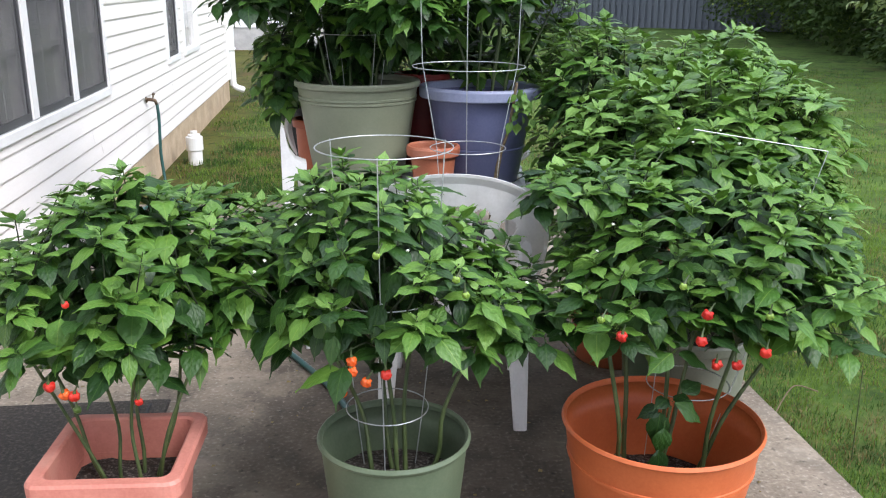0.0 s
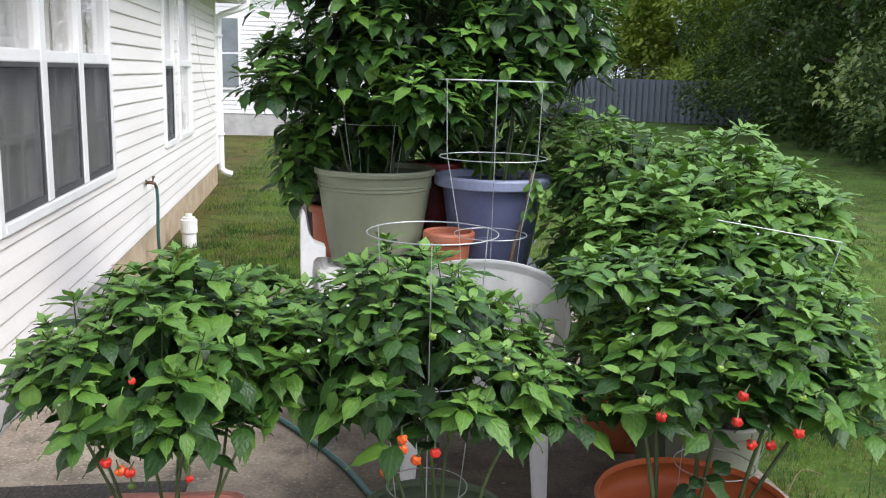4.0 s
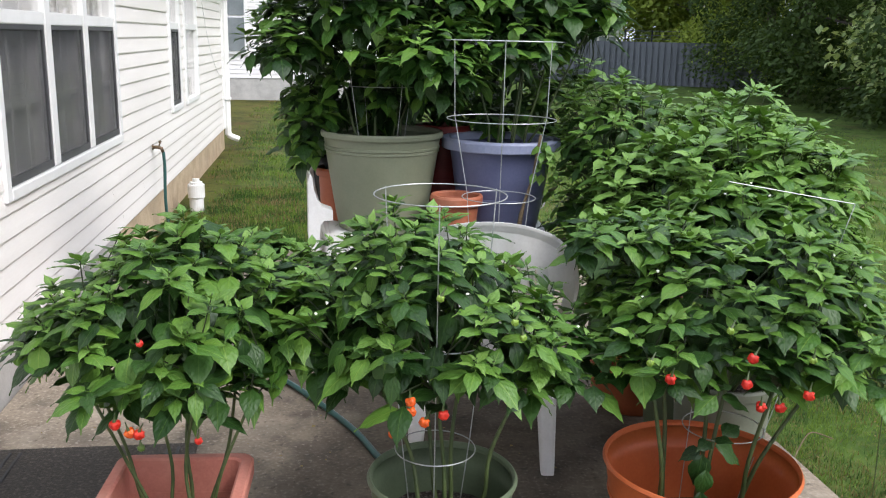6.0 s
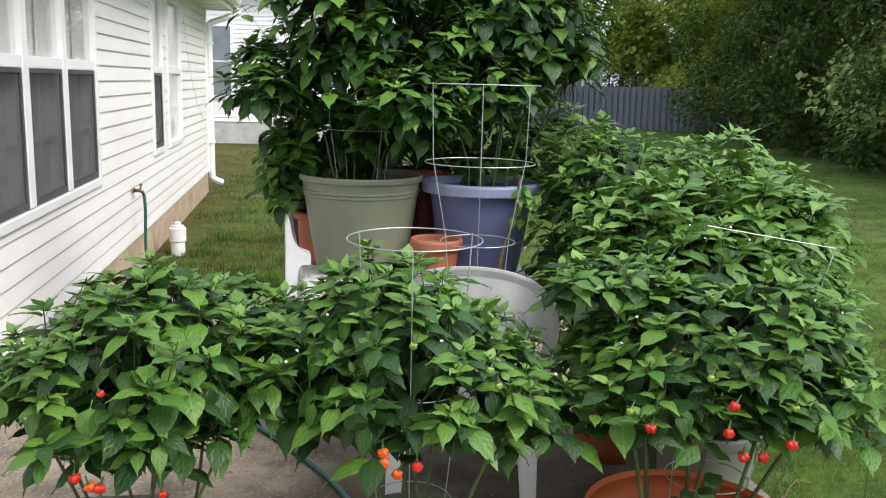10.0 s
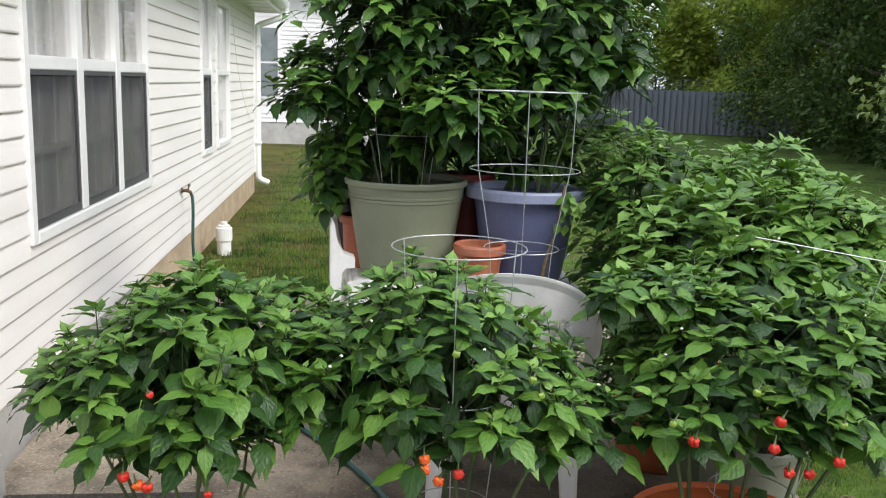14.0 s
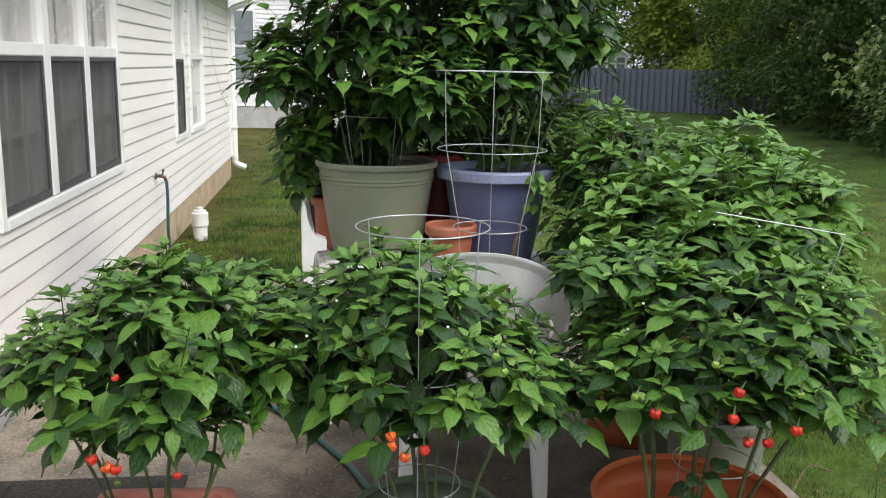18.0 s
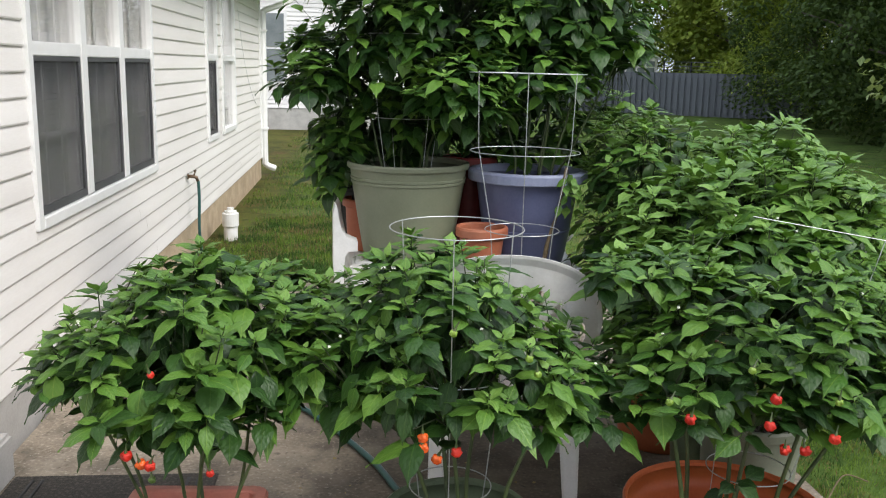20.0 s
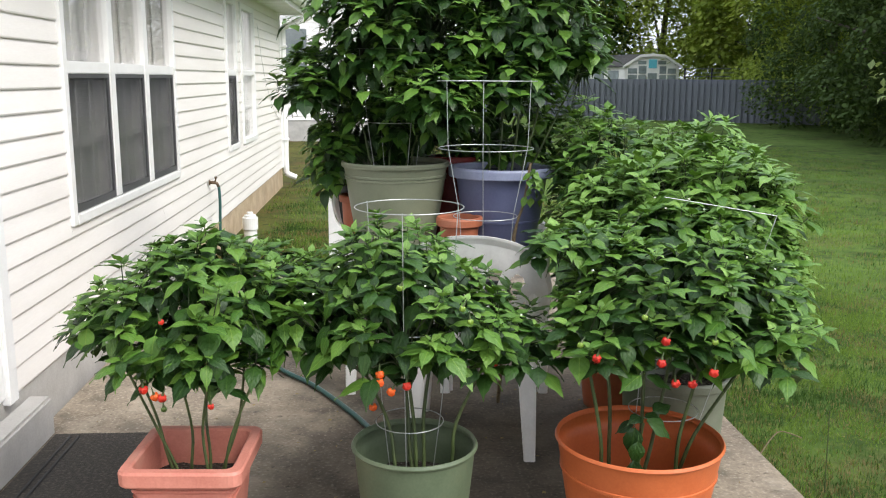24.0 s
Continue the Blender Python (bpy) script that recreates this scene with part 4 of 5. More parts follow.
    for i in range(spokes):
        n = (i + 1) % spokes
        for (hub, g), flip in zip(grids, (1, -1)):
            bm.faces.new((hub, g[i][0], g[n][0])[::flip])
            for j in range(len(rings) - 1):
                if solid(i, j):
                    bm.faces.new((g[i][j], g[i][j + 1], g[n][j + 1], g[n][j])[::flip])
        f, b = grids[0][1], grids[1][1]
        bm.faces.new((f[i][-1], f[n][-1], b[n][-1], b[i][-1]))
        for j in range(len(rings) - 1):
            if solid(i, j) != solid(i + 1, j):
                bm.faces.new((f[n][j], f[n][j + 1], b[n][j + 1], b[n][j]))
            if j and solid(i, j) != solid(i, j - 1):
                bm.faces.new((f[i][j], f[n][j], b[n][j], b[i][j]))
    bmesh.ops.recalc_face_normals(bm, faces=bm.faces[:])
    part("backrest", bm, M_CHAIR, chair, smooth=False)
    if side_panel:
        bm = bmesh.new()
        prof = [(-0.325, 0.0), (-0.325, 0.22), (-0.318, 0.255), (-0.308, 0.24), (-0.301, 0.19), (-0.290, 0.15), (-0.268, 0.118), (-0.225, 0.10), (-0.225, 0.06), (-0.262, 0.058), (-0.276, 0.04), (-0.280, 0.0), (-0.284, -0.2), (-0.31, -0.2)]
        fr = [bm.verts.new((x, -0.21, seat_z + z)) for x, z in prof]
        bk = [bm.verts.new((x, -0.12, seat_z + z)) for x, z in prof]
        bm.faces.new(fr), bm.faces.new(bk[::-1])
        for k in range(len(prof)):
            bm.faces.new((fr[k], bk[k], bk[(k + 1) % len(prof)], fr[(k + 1) % len(prof)]))
        bmesh.ops.recalc_face_normals(bm, faces=bm.faces[:])
        part("armrest", bm, M_CHAIR, chair)
    # arms sweep from the back down to the front legs
    for s in arms:
        c = curve_points([(s * (w + 0.055), d - 0.02, seat_z + 0.25), (s * (w + 0.065), 0.05, seat_z + 0.215), (s * (w + 0.06), -d + 0.06, seat_z + 0.2), (s * (w + 0.04), -d + 0.01, seat_z + 0.15), (s * (w + 0.015), -d + 0.02, seat_z + 0.05), (s * w, -d + 0.02, seat_z - 0.03)], 5)
        bm = tube(c, [0.03] * (len(c) - 6) + [0.028] * 6, 10)
        part("armrest", bm, M_CHAIR, chair, smooth=True)
    return chair


resin_chair((0.42, 3.40, 0.0), 172, label="white resin garden chair with a rounded slotted back", back_up=0.492, arms=())
SEAT = 0.68
resin_chair((0.095, 4.18, 0.0), 4, SEAT, "tall white resin chair holding a sage green pot", 0.33, False, (), True)
resin_chair((0.58, 4.15, 0.0), -3, SEAT, "tall white resin chair holding a blue pot", 0.1, False, ())
round_pot("round_pot", (0.10, 4.16, SEAT - 0.012), 0.262, 0.425, 0.185, M_SAGE, "large sage green round pot on stacked white chairs", rim_h=0.025, lip=0.008, bands=(0.345, 0.36), soil_z=0.37)
round_pot("round_pot", (0.613, 4.12, SEAT - 0.012), 0.257, 0.402, 0.165, M_BLUE, "slate blue round pot with a wide faded rim on chairs", rim_h=0.045, lip=0.03, soil_z=0.35, rim_mat=M_BLUE_RIM, bands=(0.15,))
round_pot("small_pot", (0.395, 3.93, SEAT - 0.012), 0.108, 0.185, 0.075, M_TERRA_DULL, "small terracotta-orange pot on the white chair seat", rim_h=0.04, soil_z=0.15)
round_pot("small_pot", (-0.085, 4.33, SEAT - 0.012), 0.1, 0.24, 0.075, M_RUST, "narrow orange pot tucked behind the sage green pot", soil_z=0.2)
round_pot("nursery_pot", (-0.115, 4.30 + 0.17, SEAT - 0.005), 0.1, 0.28, 0.08, M_BLACK, "black nursery pot tucked behind the sage green pot", soil_z=0.22)
round_pot("nursery_pot", (0.40, 4.42, SEAT - 0.005), 0.13, 0.42, 0.1, M_RED, "dark red pot standing between two larger pots", soil_z=0.35)
round_pot("nursery_pot", (0.42, 3.36, 0.413), 0.14, 0.24, 0.11, M_BLACK, "black nursery pot on the slotted white chair", soil_z=0.2)


# ---- wire plant cages ----
def cage(center, base, rings, legs, label, lean=(0, 0), twist=0.3, slope=(0, 0)):
    """rings: (height, radius); legs run from the top ring to the foot."""
    c = empty("plant_cage", (center[0], center[1], base), label, "plant cage", "wire plant cages")
    inv = c.matrix_basis.inverted()
    top = rings[0][0]

    def off(z):
        return Vector((lean[0] * (z - base), lean[1] * (z - base), 0))

    for z, r in rings:
        o = off(z)
        bm = ring_wire((center[0] + o.x, center[1] + o.y), r, z, 0.0016, slope)
        bm.transform(inv)
        part("ring", bm, M_WIRE, c)
    last_z, last_r = rings[-1]
    for k in range(legs):
        a = twist + 2 * math.pi * k / legs
        pts = []
        for z, r in [(top + 0.004, rings[0][1])] + list(rings[1:]) + [(base, last_r * 0.75)]:
            o = off(z)
            pts.append((center[0] + o.x + r * math.cos(a), center[1] + o.y + r * math.sin(a), z))
        bm = tube(pts, 0.0016, 5)
        bm.transform(inv)
        part("leg", bm, M_WIRE, c)
    return c


cage((0.452, 3.34), 0.60, [(1.478, 0.195), (1.218, 0.187), (0.947, 0.128)], 3, "tall wire tomato cage rising above the white chair", twist=0.35)
cage((0.128, 2.46), 0.25, [(1.112, 0.163), (0.75, 0.14), (0.44, 0.105)], 3, "wire tomato cage round the middle pepper plant", twist=0.38)
trellis = empty("wire_trellis", (1.05, 2.6, 0.2), "straight-topped galvanized wire support hidden in the leaves", "plant support")
inv = trellis.matrix_basis.inverted()
for nm, pts in (("top_bar", [(0.955, 2.64, 1.115), (1.315, 2.60, 1.058)]), ("leg", [(1.315, 2.60, 1.058), (1.27, 2.59, 0.92), (1.0, 2.5, 0.2)]),
                ("leg", [(0.94, 2.66, 0.95), (0.86, 2.56, 0.2)])):
    bm = tube(pts, 0.0014, 5)
    bm.transform(inv)
    part(nm, bm, M_WIRE, trellis)
for z, r in ((0.75, 0.13), (0.44, 0.11)):
    bm = ring_wire((0.95, 2.52), r, z, 0.0017)
    bm.transform(inv)
    part("ring", bm, M_WIRE, trellis)
cage((0.10, 4.16), SEAT + 0.36, [(1.62, 0.19), (1.28, 0.15)], 4, "wire tomato cage in the sage green pot", twist=0.5)


# ---- leaves ----
def leaf_shape(curl, fold, wave, width=0.60):
    """Vertices, faces and (u, v) of one pointed pepper leaf of length 1 along x, its upper side towards z."""
    rows = [(0.0, 0.05), (0.07, 0.36), (0.18, 0.82), (0.33, 1.0), (0.50, 0.90), (0.68, 0.55), (0.85, 0.17), (1.0, 0.01)]
    cols = (-1, -0.5, 0, 0.5, 1)
    vs, uv = [(-0.22, -0.016, 0.02), (-0.22, 0.016, 0.02)], [(0.49, 0.0), (0.51, 0.0)]
    for s, wd in rows:
        half = wd * width / 2
        for c in cols:
            z = -curl * s ** 1.7 + fold * abs(c) * half + wave * (math.sin(15 * s + 1.3 * c) * abs(c) * 0.045 + 0.02 * math.cos(21 * s) * (abs(c) == 0.5)) - 0.06 * (abs(c) == 1) * wd
            x = s * (1 - 0.35 * curl * s)
            vs.append((x, c * half, z))
            uv.append((0.5 + c * half / width, s))
    fs = [(0, 3, 4, 1)]
    for r in range(len(rows) - 1):
        for c in range(4):
            a = 2 + r * 5 + c
            fs.append((a, a + 5, a + 6, a + 1))
    return np.array(vs), fs, np.array(uv)


SHAPES = [leaf_shape(*q) for q in ((0.32, 0.22, 0.5, 0.60), (0.46, 0.18, 0.8, 0.56), (0.22, 0.34, 0.6, 0.53), (0.42, 0.10, 0.8, 0.62), (0.56, 0.28, 0.6, 0.54), (0.60, 0.42, 0.8, 0.48), (0.48, 0.50, 0.9, 0.46))]
KINDS = ("young", "mid", "old_shaded")
PIECES = {}
for kind in KINDS:
    for n_, (vs, fs, uv) in enumerate(SHAPES):
        me = bpy.data.meshes.new("leaf")
        me.from_pydata(vs.tolist(), [], fs)
        layer = me.uv_layers.new(name="UVMap")
        loop_v = np.empty(len(me.loops), dtype=np.int32)
        me.loops.foreach_get("vertex_index", loop_v)
        layer.data.foreach_set("uv", uv[loop_v].astype(np.float32).ravel())
        me.polygons.foreach_set("use_smooth", [True] * len(me.polygons))
        me.materials.append(LEAF_PIECE[kind])
        PIECES[kind, n_] = me


def joined_leaves(name, placed, parent, mats, shapes, label=""):
    """placed: (matrix, material index, shape index) for every leaf."""
    vs_all, fs_all, uv_all, mi, base = [], [], [], [], 0
    for m, k, s in placed:
        vs, fs, uv = shapes[s]
        mat = np.array(m)
        vs_all.append(vs @ mat[:3, :3].T + mat[:3, 3])
        fs_all.extend([tuple(i + base for i in f) for f in fs])
        uv_all.append(uv)
        mi.extend([k] * len(fs))
        base += len(vs)
    me = bpy.data.meshes.new(name)
    me.from_pydata(np.concatenate(vs_all).tolist(), [], fs_all)
    uv = np.concatenate(uv_all)
    layer = me.uv_layers.new(name="UVMap")
    loop_v = np.empty(len(me.loops), dtype=np.int32)
    me.loops.foreach_get("vertex_index", loop_v)
    layer.data.foreach_set("uv", uv[loop_v].astype(np.float32).ravel())
    me.polygons.foreach_set("use_smooth", [True] * len(me.polygons))
    me.polygons.foreach_set("material_index", mi)
    for m in mats:
        me.materials.append(m)
    ob = new(name, me)
    ob.parent = parent
    if label:
        ob["label"] = label
    return ob


def leaf_matrix(p, d, up, size, wide=1.0):
    d = d.normalized()
    z = (up - d * up.dot(d))
    z = z.normalized() if z.length > 1e-4 else d.orthogonal().normalized()
    y = z.cross(d)
    return Matrix(((d.x * size, y.x * size * wide, z.x * size, p.x), (d.y * size, y.y * size * wide, z.y * size, p.y), (d.z * size, y.z * size * wide, z.z * size, p.z), (0, 0, 0, 1)))


UP = Vector((0, 0, 1))


RED = [(-0.649, 2.33, 0.60), (-0.593, 2.325, 0.577), (-0.567, 2.25, 0.815), (-0.472, 2.4, 0.52), (0.118, 2.3, 0.612), (0.408, 2.5, 0.605), (0.673, 2.27, 0.693), (0.858, 2.25, 0.685), (0.901, 2.25, 0.622), (0.95, 2.25, 0.622),
       (1.0, 2.21, 0.668), (0.871, 2.25, 0.748)]
AMBER = [(-0.619, 2.33, 0.578), (0.038, 2.3, 0.622), (0.039, 2.31, 0.643), (0.012, 2.5, 0.472), (0.076, 2.3, 0.594)]
POD_SPOTS = [Vector((0.965 * x, y - 0.066, z + 0.02)) for x, y, z in RED[:2] + RED[3:] + AMBER]


def pepper_plant(foot, lobes, stems, label, seed, tips=150, size=1.0, inner=160, low=60, pieces=270, stem_r=0.006, ragged=0.30, droop=0.0, dark=0.0, twig=0.0024):
    """A pepper bush: stems from the pot, twigs to every shoot tip, and a rosette of leaves at each tip.
    lobes: (centre, radii) of the crown; stems: (foot offset, fork place)."""
    rng = random.Random(seed)
    plant = empty("pepper_plant", foot, label, "pepper plant", "pepper plants")
    inv = plant.matrix_basis.inverted()
    forks = []
    for a, b in stems:
        a, b = Vector(foot) + Vector(a), Vector(b)
        mid = a.lerp(b, 0.5) + Vector((rng.uniform(-0.022, 0.022), rng.uniform(-0.022, 0.022), 0.02))
        knee = a.lerp(b, 0.22) + Vector((rng.uniform(-0.012, 0.012), rng.uniform(-0.012, 0.012), 0))
        pts = curve_points([a, knee, mid, b], 4)
        bm = tube(pts, [stem_r * (1 - 0.3 * k / (len(pts) - 1)) for k in range(len(pts))], 7)
        bm.transform(inv)
        part("stem", bm, M_STEM, plant, smooth=True)
        forks.append(b)
    vol = [math.sqrt(r[0] * r[1] + r[1] * r[2] + r[0] * r[2]) ** 2 for c, r in lobes]
    tot = sum(vol)
    twigs = bmesh.new()
    leaves = []

    def covered(p, own):
        for k, (c, r) in enumerate(lobes):
            if k != own and sum(((p[i] - c[i]) / r[i]) ** 2 for i in range(3)) < 0.8:
                return True
        return False

    def put(p, d, up, sz, kind):
        if any((p + d.normalized() * sz * 0.6 - q).length < 0.055 for q in POD_SPOTS):
            return
        if dark < -0.3 and rng.random() < 0.65:
            kind = "young" if kind == "mid" else "mid" if kind == "old_shaded" else kind
        leaves.append((leaf_matrix(p, d, up, sz, rng.uniform(0.8, 1.15)), kind, rng.choice((2, 5, 6)) if kind == "young" else rng.randrange(5)))

    for li, (c, r) in enumerate(lobes):
        c = Vector(c)
        count = int(tips * vol[li] / tot)
        for k in range(count):
            zf = 1 - 1.62 * (k + 0.5) / count + rng.uniform(-0.06, 0.06)
            zf = max(-0.72, min(1, zf))
            a = k * 2.39996 + rng.uniform(-0.35, 0.35)
            ring = math.sqrt(max(0, 1 - zf * zf))
            u = Vector((ring * math.cos(a), ring * math.sin(a), zf))
            jit = 1 + ragged * (noise.noise((u.x * 2.3 + seed, u.y * 2.3 + li, u.z * 2.3))) + rng.uniform(-0.12, 0.07)
            p = c + Vector((u.x * r[0], u.y * r[1], u.z * r[2])) * jit
            if covered(p, li):
                continue
            n = Vector((u.x / r[0], u.y / r[1], u.z / r[2])).normalized()
            # a twig from the nearest fork
            f = min(forks, key=lambda q: (q - p).length)
            q1 = f.lerp(p, 0.45) + Vector((rng.uniform(-0.03, 0.03), rng.uniform(-0.03, 0.03), 0.03))
            tube([f, q1, p], [twig * 1.2, twig, twig * 0.6], 4, twigs)
            axis = (n * 0.34 + UP * (1.0 - 0.4 * droop) + Vector((rng.uniform(-0.22, 0.22), rng.uniform(-0.22, 0.22), 0))).normalized()
            s1 = axis.orthogonal().normalized()
            s2 = axis.cross(s1)
            m = rng.randint(7, 10)
            a0 = rng.uniform(0, 6.28)
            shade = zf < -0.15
            for j in range(m):
                g = j / (m - 1)
                az = a0 + j * 2.39996 + rng.uniform(-0.25, 0.25)
                tilt = radians(44 + 36 * g + rng.uniform(-10, 10) + 20 * droop - 14 * max(0.0, zf))
                d = axis * math.cos(tilt) + (s1 * math.cos(az) + s2 * math.sin(az)) * math.sin(tilt)
                if shade:
                    d.z -= rng.uniform(0.0, 0.45)
                elif g > 0.8:
                    d.z -= rng.uniform(0.0, 0.3)
                sz = (0.033 + 0.055 * g ** 0.8) * rng.uniform(0.75, 1.25) * size
                if shade:
                    sz *= 1.2
                roll = rng.random()
                # undersides mostly take the darkest tone: crown shade set by leaf colour
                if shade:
                    kind = "old_shaded" if roll < 0.55 else "mid"
                elif g < 0.42:
                    kind = "young" if roll > 0.25 + dark else "mid"
                elif g < 0.8:
                    kind = "mid" if roll > 0.14 + dark * 0.6 else "old_shaded"
                else:
                    kind = "mid" if roll > 0.34 + dark * 0.4 else "old_shaded"
                base = p - axis * (0.012 + 0.03 * g) + d * (0.004 + 0.012 * g)
                put(base, d, axis + UP * 0.3, sz, kind)
        # inner leaves that close the crown, nearly all in the painted-shade tone
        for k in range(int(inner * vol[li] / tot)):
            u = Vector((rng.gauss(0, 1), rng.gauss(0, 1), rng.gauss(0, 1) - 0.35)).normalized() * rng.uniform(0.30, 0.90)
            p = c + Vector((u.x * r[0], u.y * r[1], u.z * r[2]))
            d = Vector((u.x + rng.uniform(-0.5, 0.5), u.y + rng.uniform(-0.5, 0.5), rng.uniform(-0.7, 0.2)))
            put(p, d, UP, rng.uniform(0.065, 0.11) * size, "old_shaded" if rng.random() < 0.9 else "mid")
        # large leaves hanging round the lower edge, two thirds in the painted-shade tone
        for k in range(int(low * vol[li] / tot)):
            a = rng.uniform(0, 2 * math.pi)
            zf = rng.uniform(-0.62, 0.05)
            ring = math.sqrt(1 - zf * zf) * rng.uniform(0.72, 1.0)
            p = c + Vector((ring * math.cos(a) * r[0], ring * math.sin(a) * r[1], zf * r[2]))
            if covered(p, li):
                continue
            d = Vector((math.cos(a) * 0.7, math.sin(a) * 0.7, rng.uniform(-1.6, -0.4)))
            put(p, d, UP + Vector((math.cos(a), math.sin(a), 0)) * 0.8, rng.uniform(0.065, 0.108) * size, "mid" if rng.random() < 0.33 else "old_shaded")
    twigs.transform(inv)
    part("twig_mass", twigs, M_TWIG, plant, "thin dark green twigs")["kind"] = "stuff"
    # those towards the open patio are single leaves, the rest one mass
    leaves.sort(key=lambda q: q[0].translation.y - 0.35 * q[0].translation.z)
    outer = leaves[:pieces * 2]
    rng.shuffle(outer)
    single_ones, rest = outer[:pieces], outer[pieces:] + leaves[pieces * 2:]
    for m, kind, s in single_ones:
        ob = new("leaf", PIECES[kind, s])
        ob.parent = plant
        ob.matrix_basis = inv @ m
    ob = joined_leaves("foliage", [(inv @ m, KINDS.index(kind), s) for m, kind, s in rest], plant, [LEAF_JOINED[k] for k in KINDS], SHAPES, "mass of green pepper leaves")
    ob["kind"] = "stuff"
    return plant


# front row
pepper_plant((-0.53, 2.465, 0.2), [((-0.55, 2.58, 0.79), (0.30, 0.35, 0.20)), ((-0.77, 2.53, 0.78), (0.12, 0.17, 0.06)), ((-0.53, 2.50, 0.67), (0.23, 0.14, 0.09)), ((-0.51, 2.62, 0.92), (0.17, 0.22, 0.11)), ((-0.30, 2.75, 0.80), (0.22, 0.3, 0.14))],
             [((-0.03, -0.02, 0), (-0.70, 2.40, 0.62)), ((-0.06, 0.05, 0), (-0.74, 2.52, 0.66)), ((0, 0, 0), (-0.56, 2.42, 0.60)), ((0.03, -0.03, 0), (-0.47, 2.40, 0.62)), ((0.05, 0.04, 0), (-0.38, 2.5, 0.62)), ((0.02, 0.06, 0), (-0.5, 2.66, 0.66)), ((0.07, -0.02, 0), (-0.34, 2.42, 0.60))],
             "bushy green pepper plant with red peppers in a square planter", 11, tips=205, inner=660, low=48, stem_r=0.0056)
pepper_plant((0.142, 2.415, 0.23), [((0.13, 2.54, 0.79), (0.33, 0.34, 0.20)), ((0.08, 2.56, 0.94), (0.21, 0.25, 0.12)), ((0.45, 2.50, 0.71), (0.15, 0.18, 0.10)), ((-0.16, 2.62, 0.78), (0.2, 0.22, 0.14))],
             [((-0.05, 0, 0), (0.0, 2.46, 0.58)), ((0.01, -0.02, 0), (0.12, 2.40, 0.62)), ((0.03, 0.03, 0), (0.2, 2.5, 0.66)), ((0.08, 0.01, 0), (0.36, 2.46, 0.62)), ((0.0, 0.05, 0), (0.1, 2.62, 0.66))],
             "bushy green pepper plant with orange-red peppers in a green pot", 23, tips=195, inner=640, low=42, stem_r=0.0072)
pepper_plant((0.84, 2.405, 0.16), [((0.98, 2.56, 0.84), (0.34, 0.36, 0.20)), ((0.76, 2.41, 0.755), (0.19, 0.18, 0.125)), ((0.68, 2.60, 0.99), (0.16, 0.14, 0.045)), ((1.16, 2.50, 0.74), (0.22, 0.26, 0.15)), ((1.04, 2.72, 0.94), (0.30, 0.24, 0.14))],
             [((-0.11, -0.03, 0), (0.66, 2.34, 0.64)), ((-0.07, 0.05, 0), (0.73, 2.53, 0.80)), ((0.0, 0.02, 0), (0.86, 2.45, 0.66)), ((0.09, -0.02, 0), (1.0, 2.36, 0.62)), ((0.02, 0.08, 0), (1.0, 2.58, 0.68)), ((0.10, 0.03, 0), (1.15, 2.44, 0.58))],
             "wide green pepper plant with bright red peppers in an orange pot", 37, tips=265, inner=700, low=18, stem_r=0.0075)
# the hedge of plants behind
pepper_plant((1.18, 3.01, 0.33), [((1.24, 3.02, 1.03), (0.33, 0.34, 0.22)), ((1.34, 2.92, 0.80), (0.20, 0.30, 0.20)), ((1.38, 3.10, 0.94), (0.18, 0.30, 0.18))],
             [((-0.04, 0, 0), (1.22, 2.98, 0.72)), ((0.04, 0, 0), (1.42, 3.0, 0.7)), ((0.0, 0.06, 0), (1.35, 3.15, 0.75))],
             "dense leafy green pepper plant in a pale pot", 41, tips=265, inner=320, low=40, size=1.2, dark=-0.6)
pepper_plant((1.20, 3.34, 0.26), [((1.08, 3.22, 1.02), (0.30, 0.32, 0.18)), ((1.33, 3.42, 1.09), (0.27, 0.30, 0.22)), ((0.88, 2.98, 0.93), (0.20, 0.20, 0.08)), ((0.97, 3.44, 0.60), (0.17, 0.2, 0.24))],
             [((-0.04, 0, 0), (1.0, 3.25, 0.72)), ((0.04, 0, 0), (1.28, 3.4, 0.74)), ((0.0, 0.05, 0), (1.14, 3.35, 0.78))],
             "dense leafy green pepper plant in a dark green pot", 43, tips=265, inner=320, low=30, size=1.15, pieces=230, dark=-0.6)
pepper_plant((1.13, 3.71, 0.37), [((1.08, 3.82, 1.10), (0.26, 0.34, 0.22)), ((1.16, 3.86, 0.80), (0.16, 0.20, 0.16)), ((0.95, 3.94, 0.84), (0.13, 0.18, 0.28)), ((0.98, 3.72, 0.62), (0.13, 0.16, 0.18)), ((1.34, 3.80, 1.00), (0.28, 0.32, 0.20)), ((1.13, 3.78, 0.94), (0.22, 0.26, 0.16)), ((1.04, 4.00, 1.17), (0.18, 0.24, 0.20))],
             [((-0.04, 0, 0), (1.0, 3.8, 0.75)), ((0.04, 0, 0), (1.3, 3.85, 0.75)), ((0.0, 0.05, 0), (1.14, 3.9, 0.8))],
             "shaded dark green pepper plant in a dark orange pot", 47, tips=260, inner=300, low=40, size=1.1, pieces=200, dark=0.0)
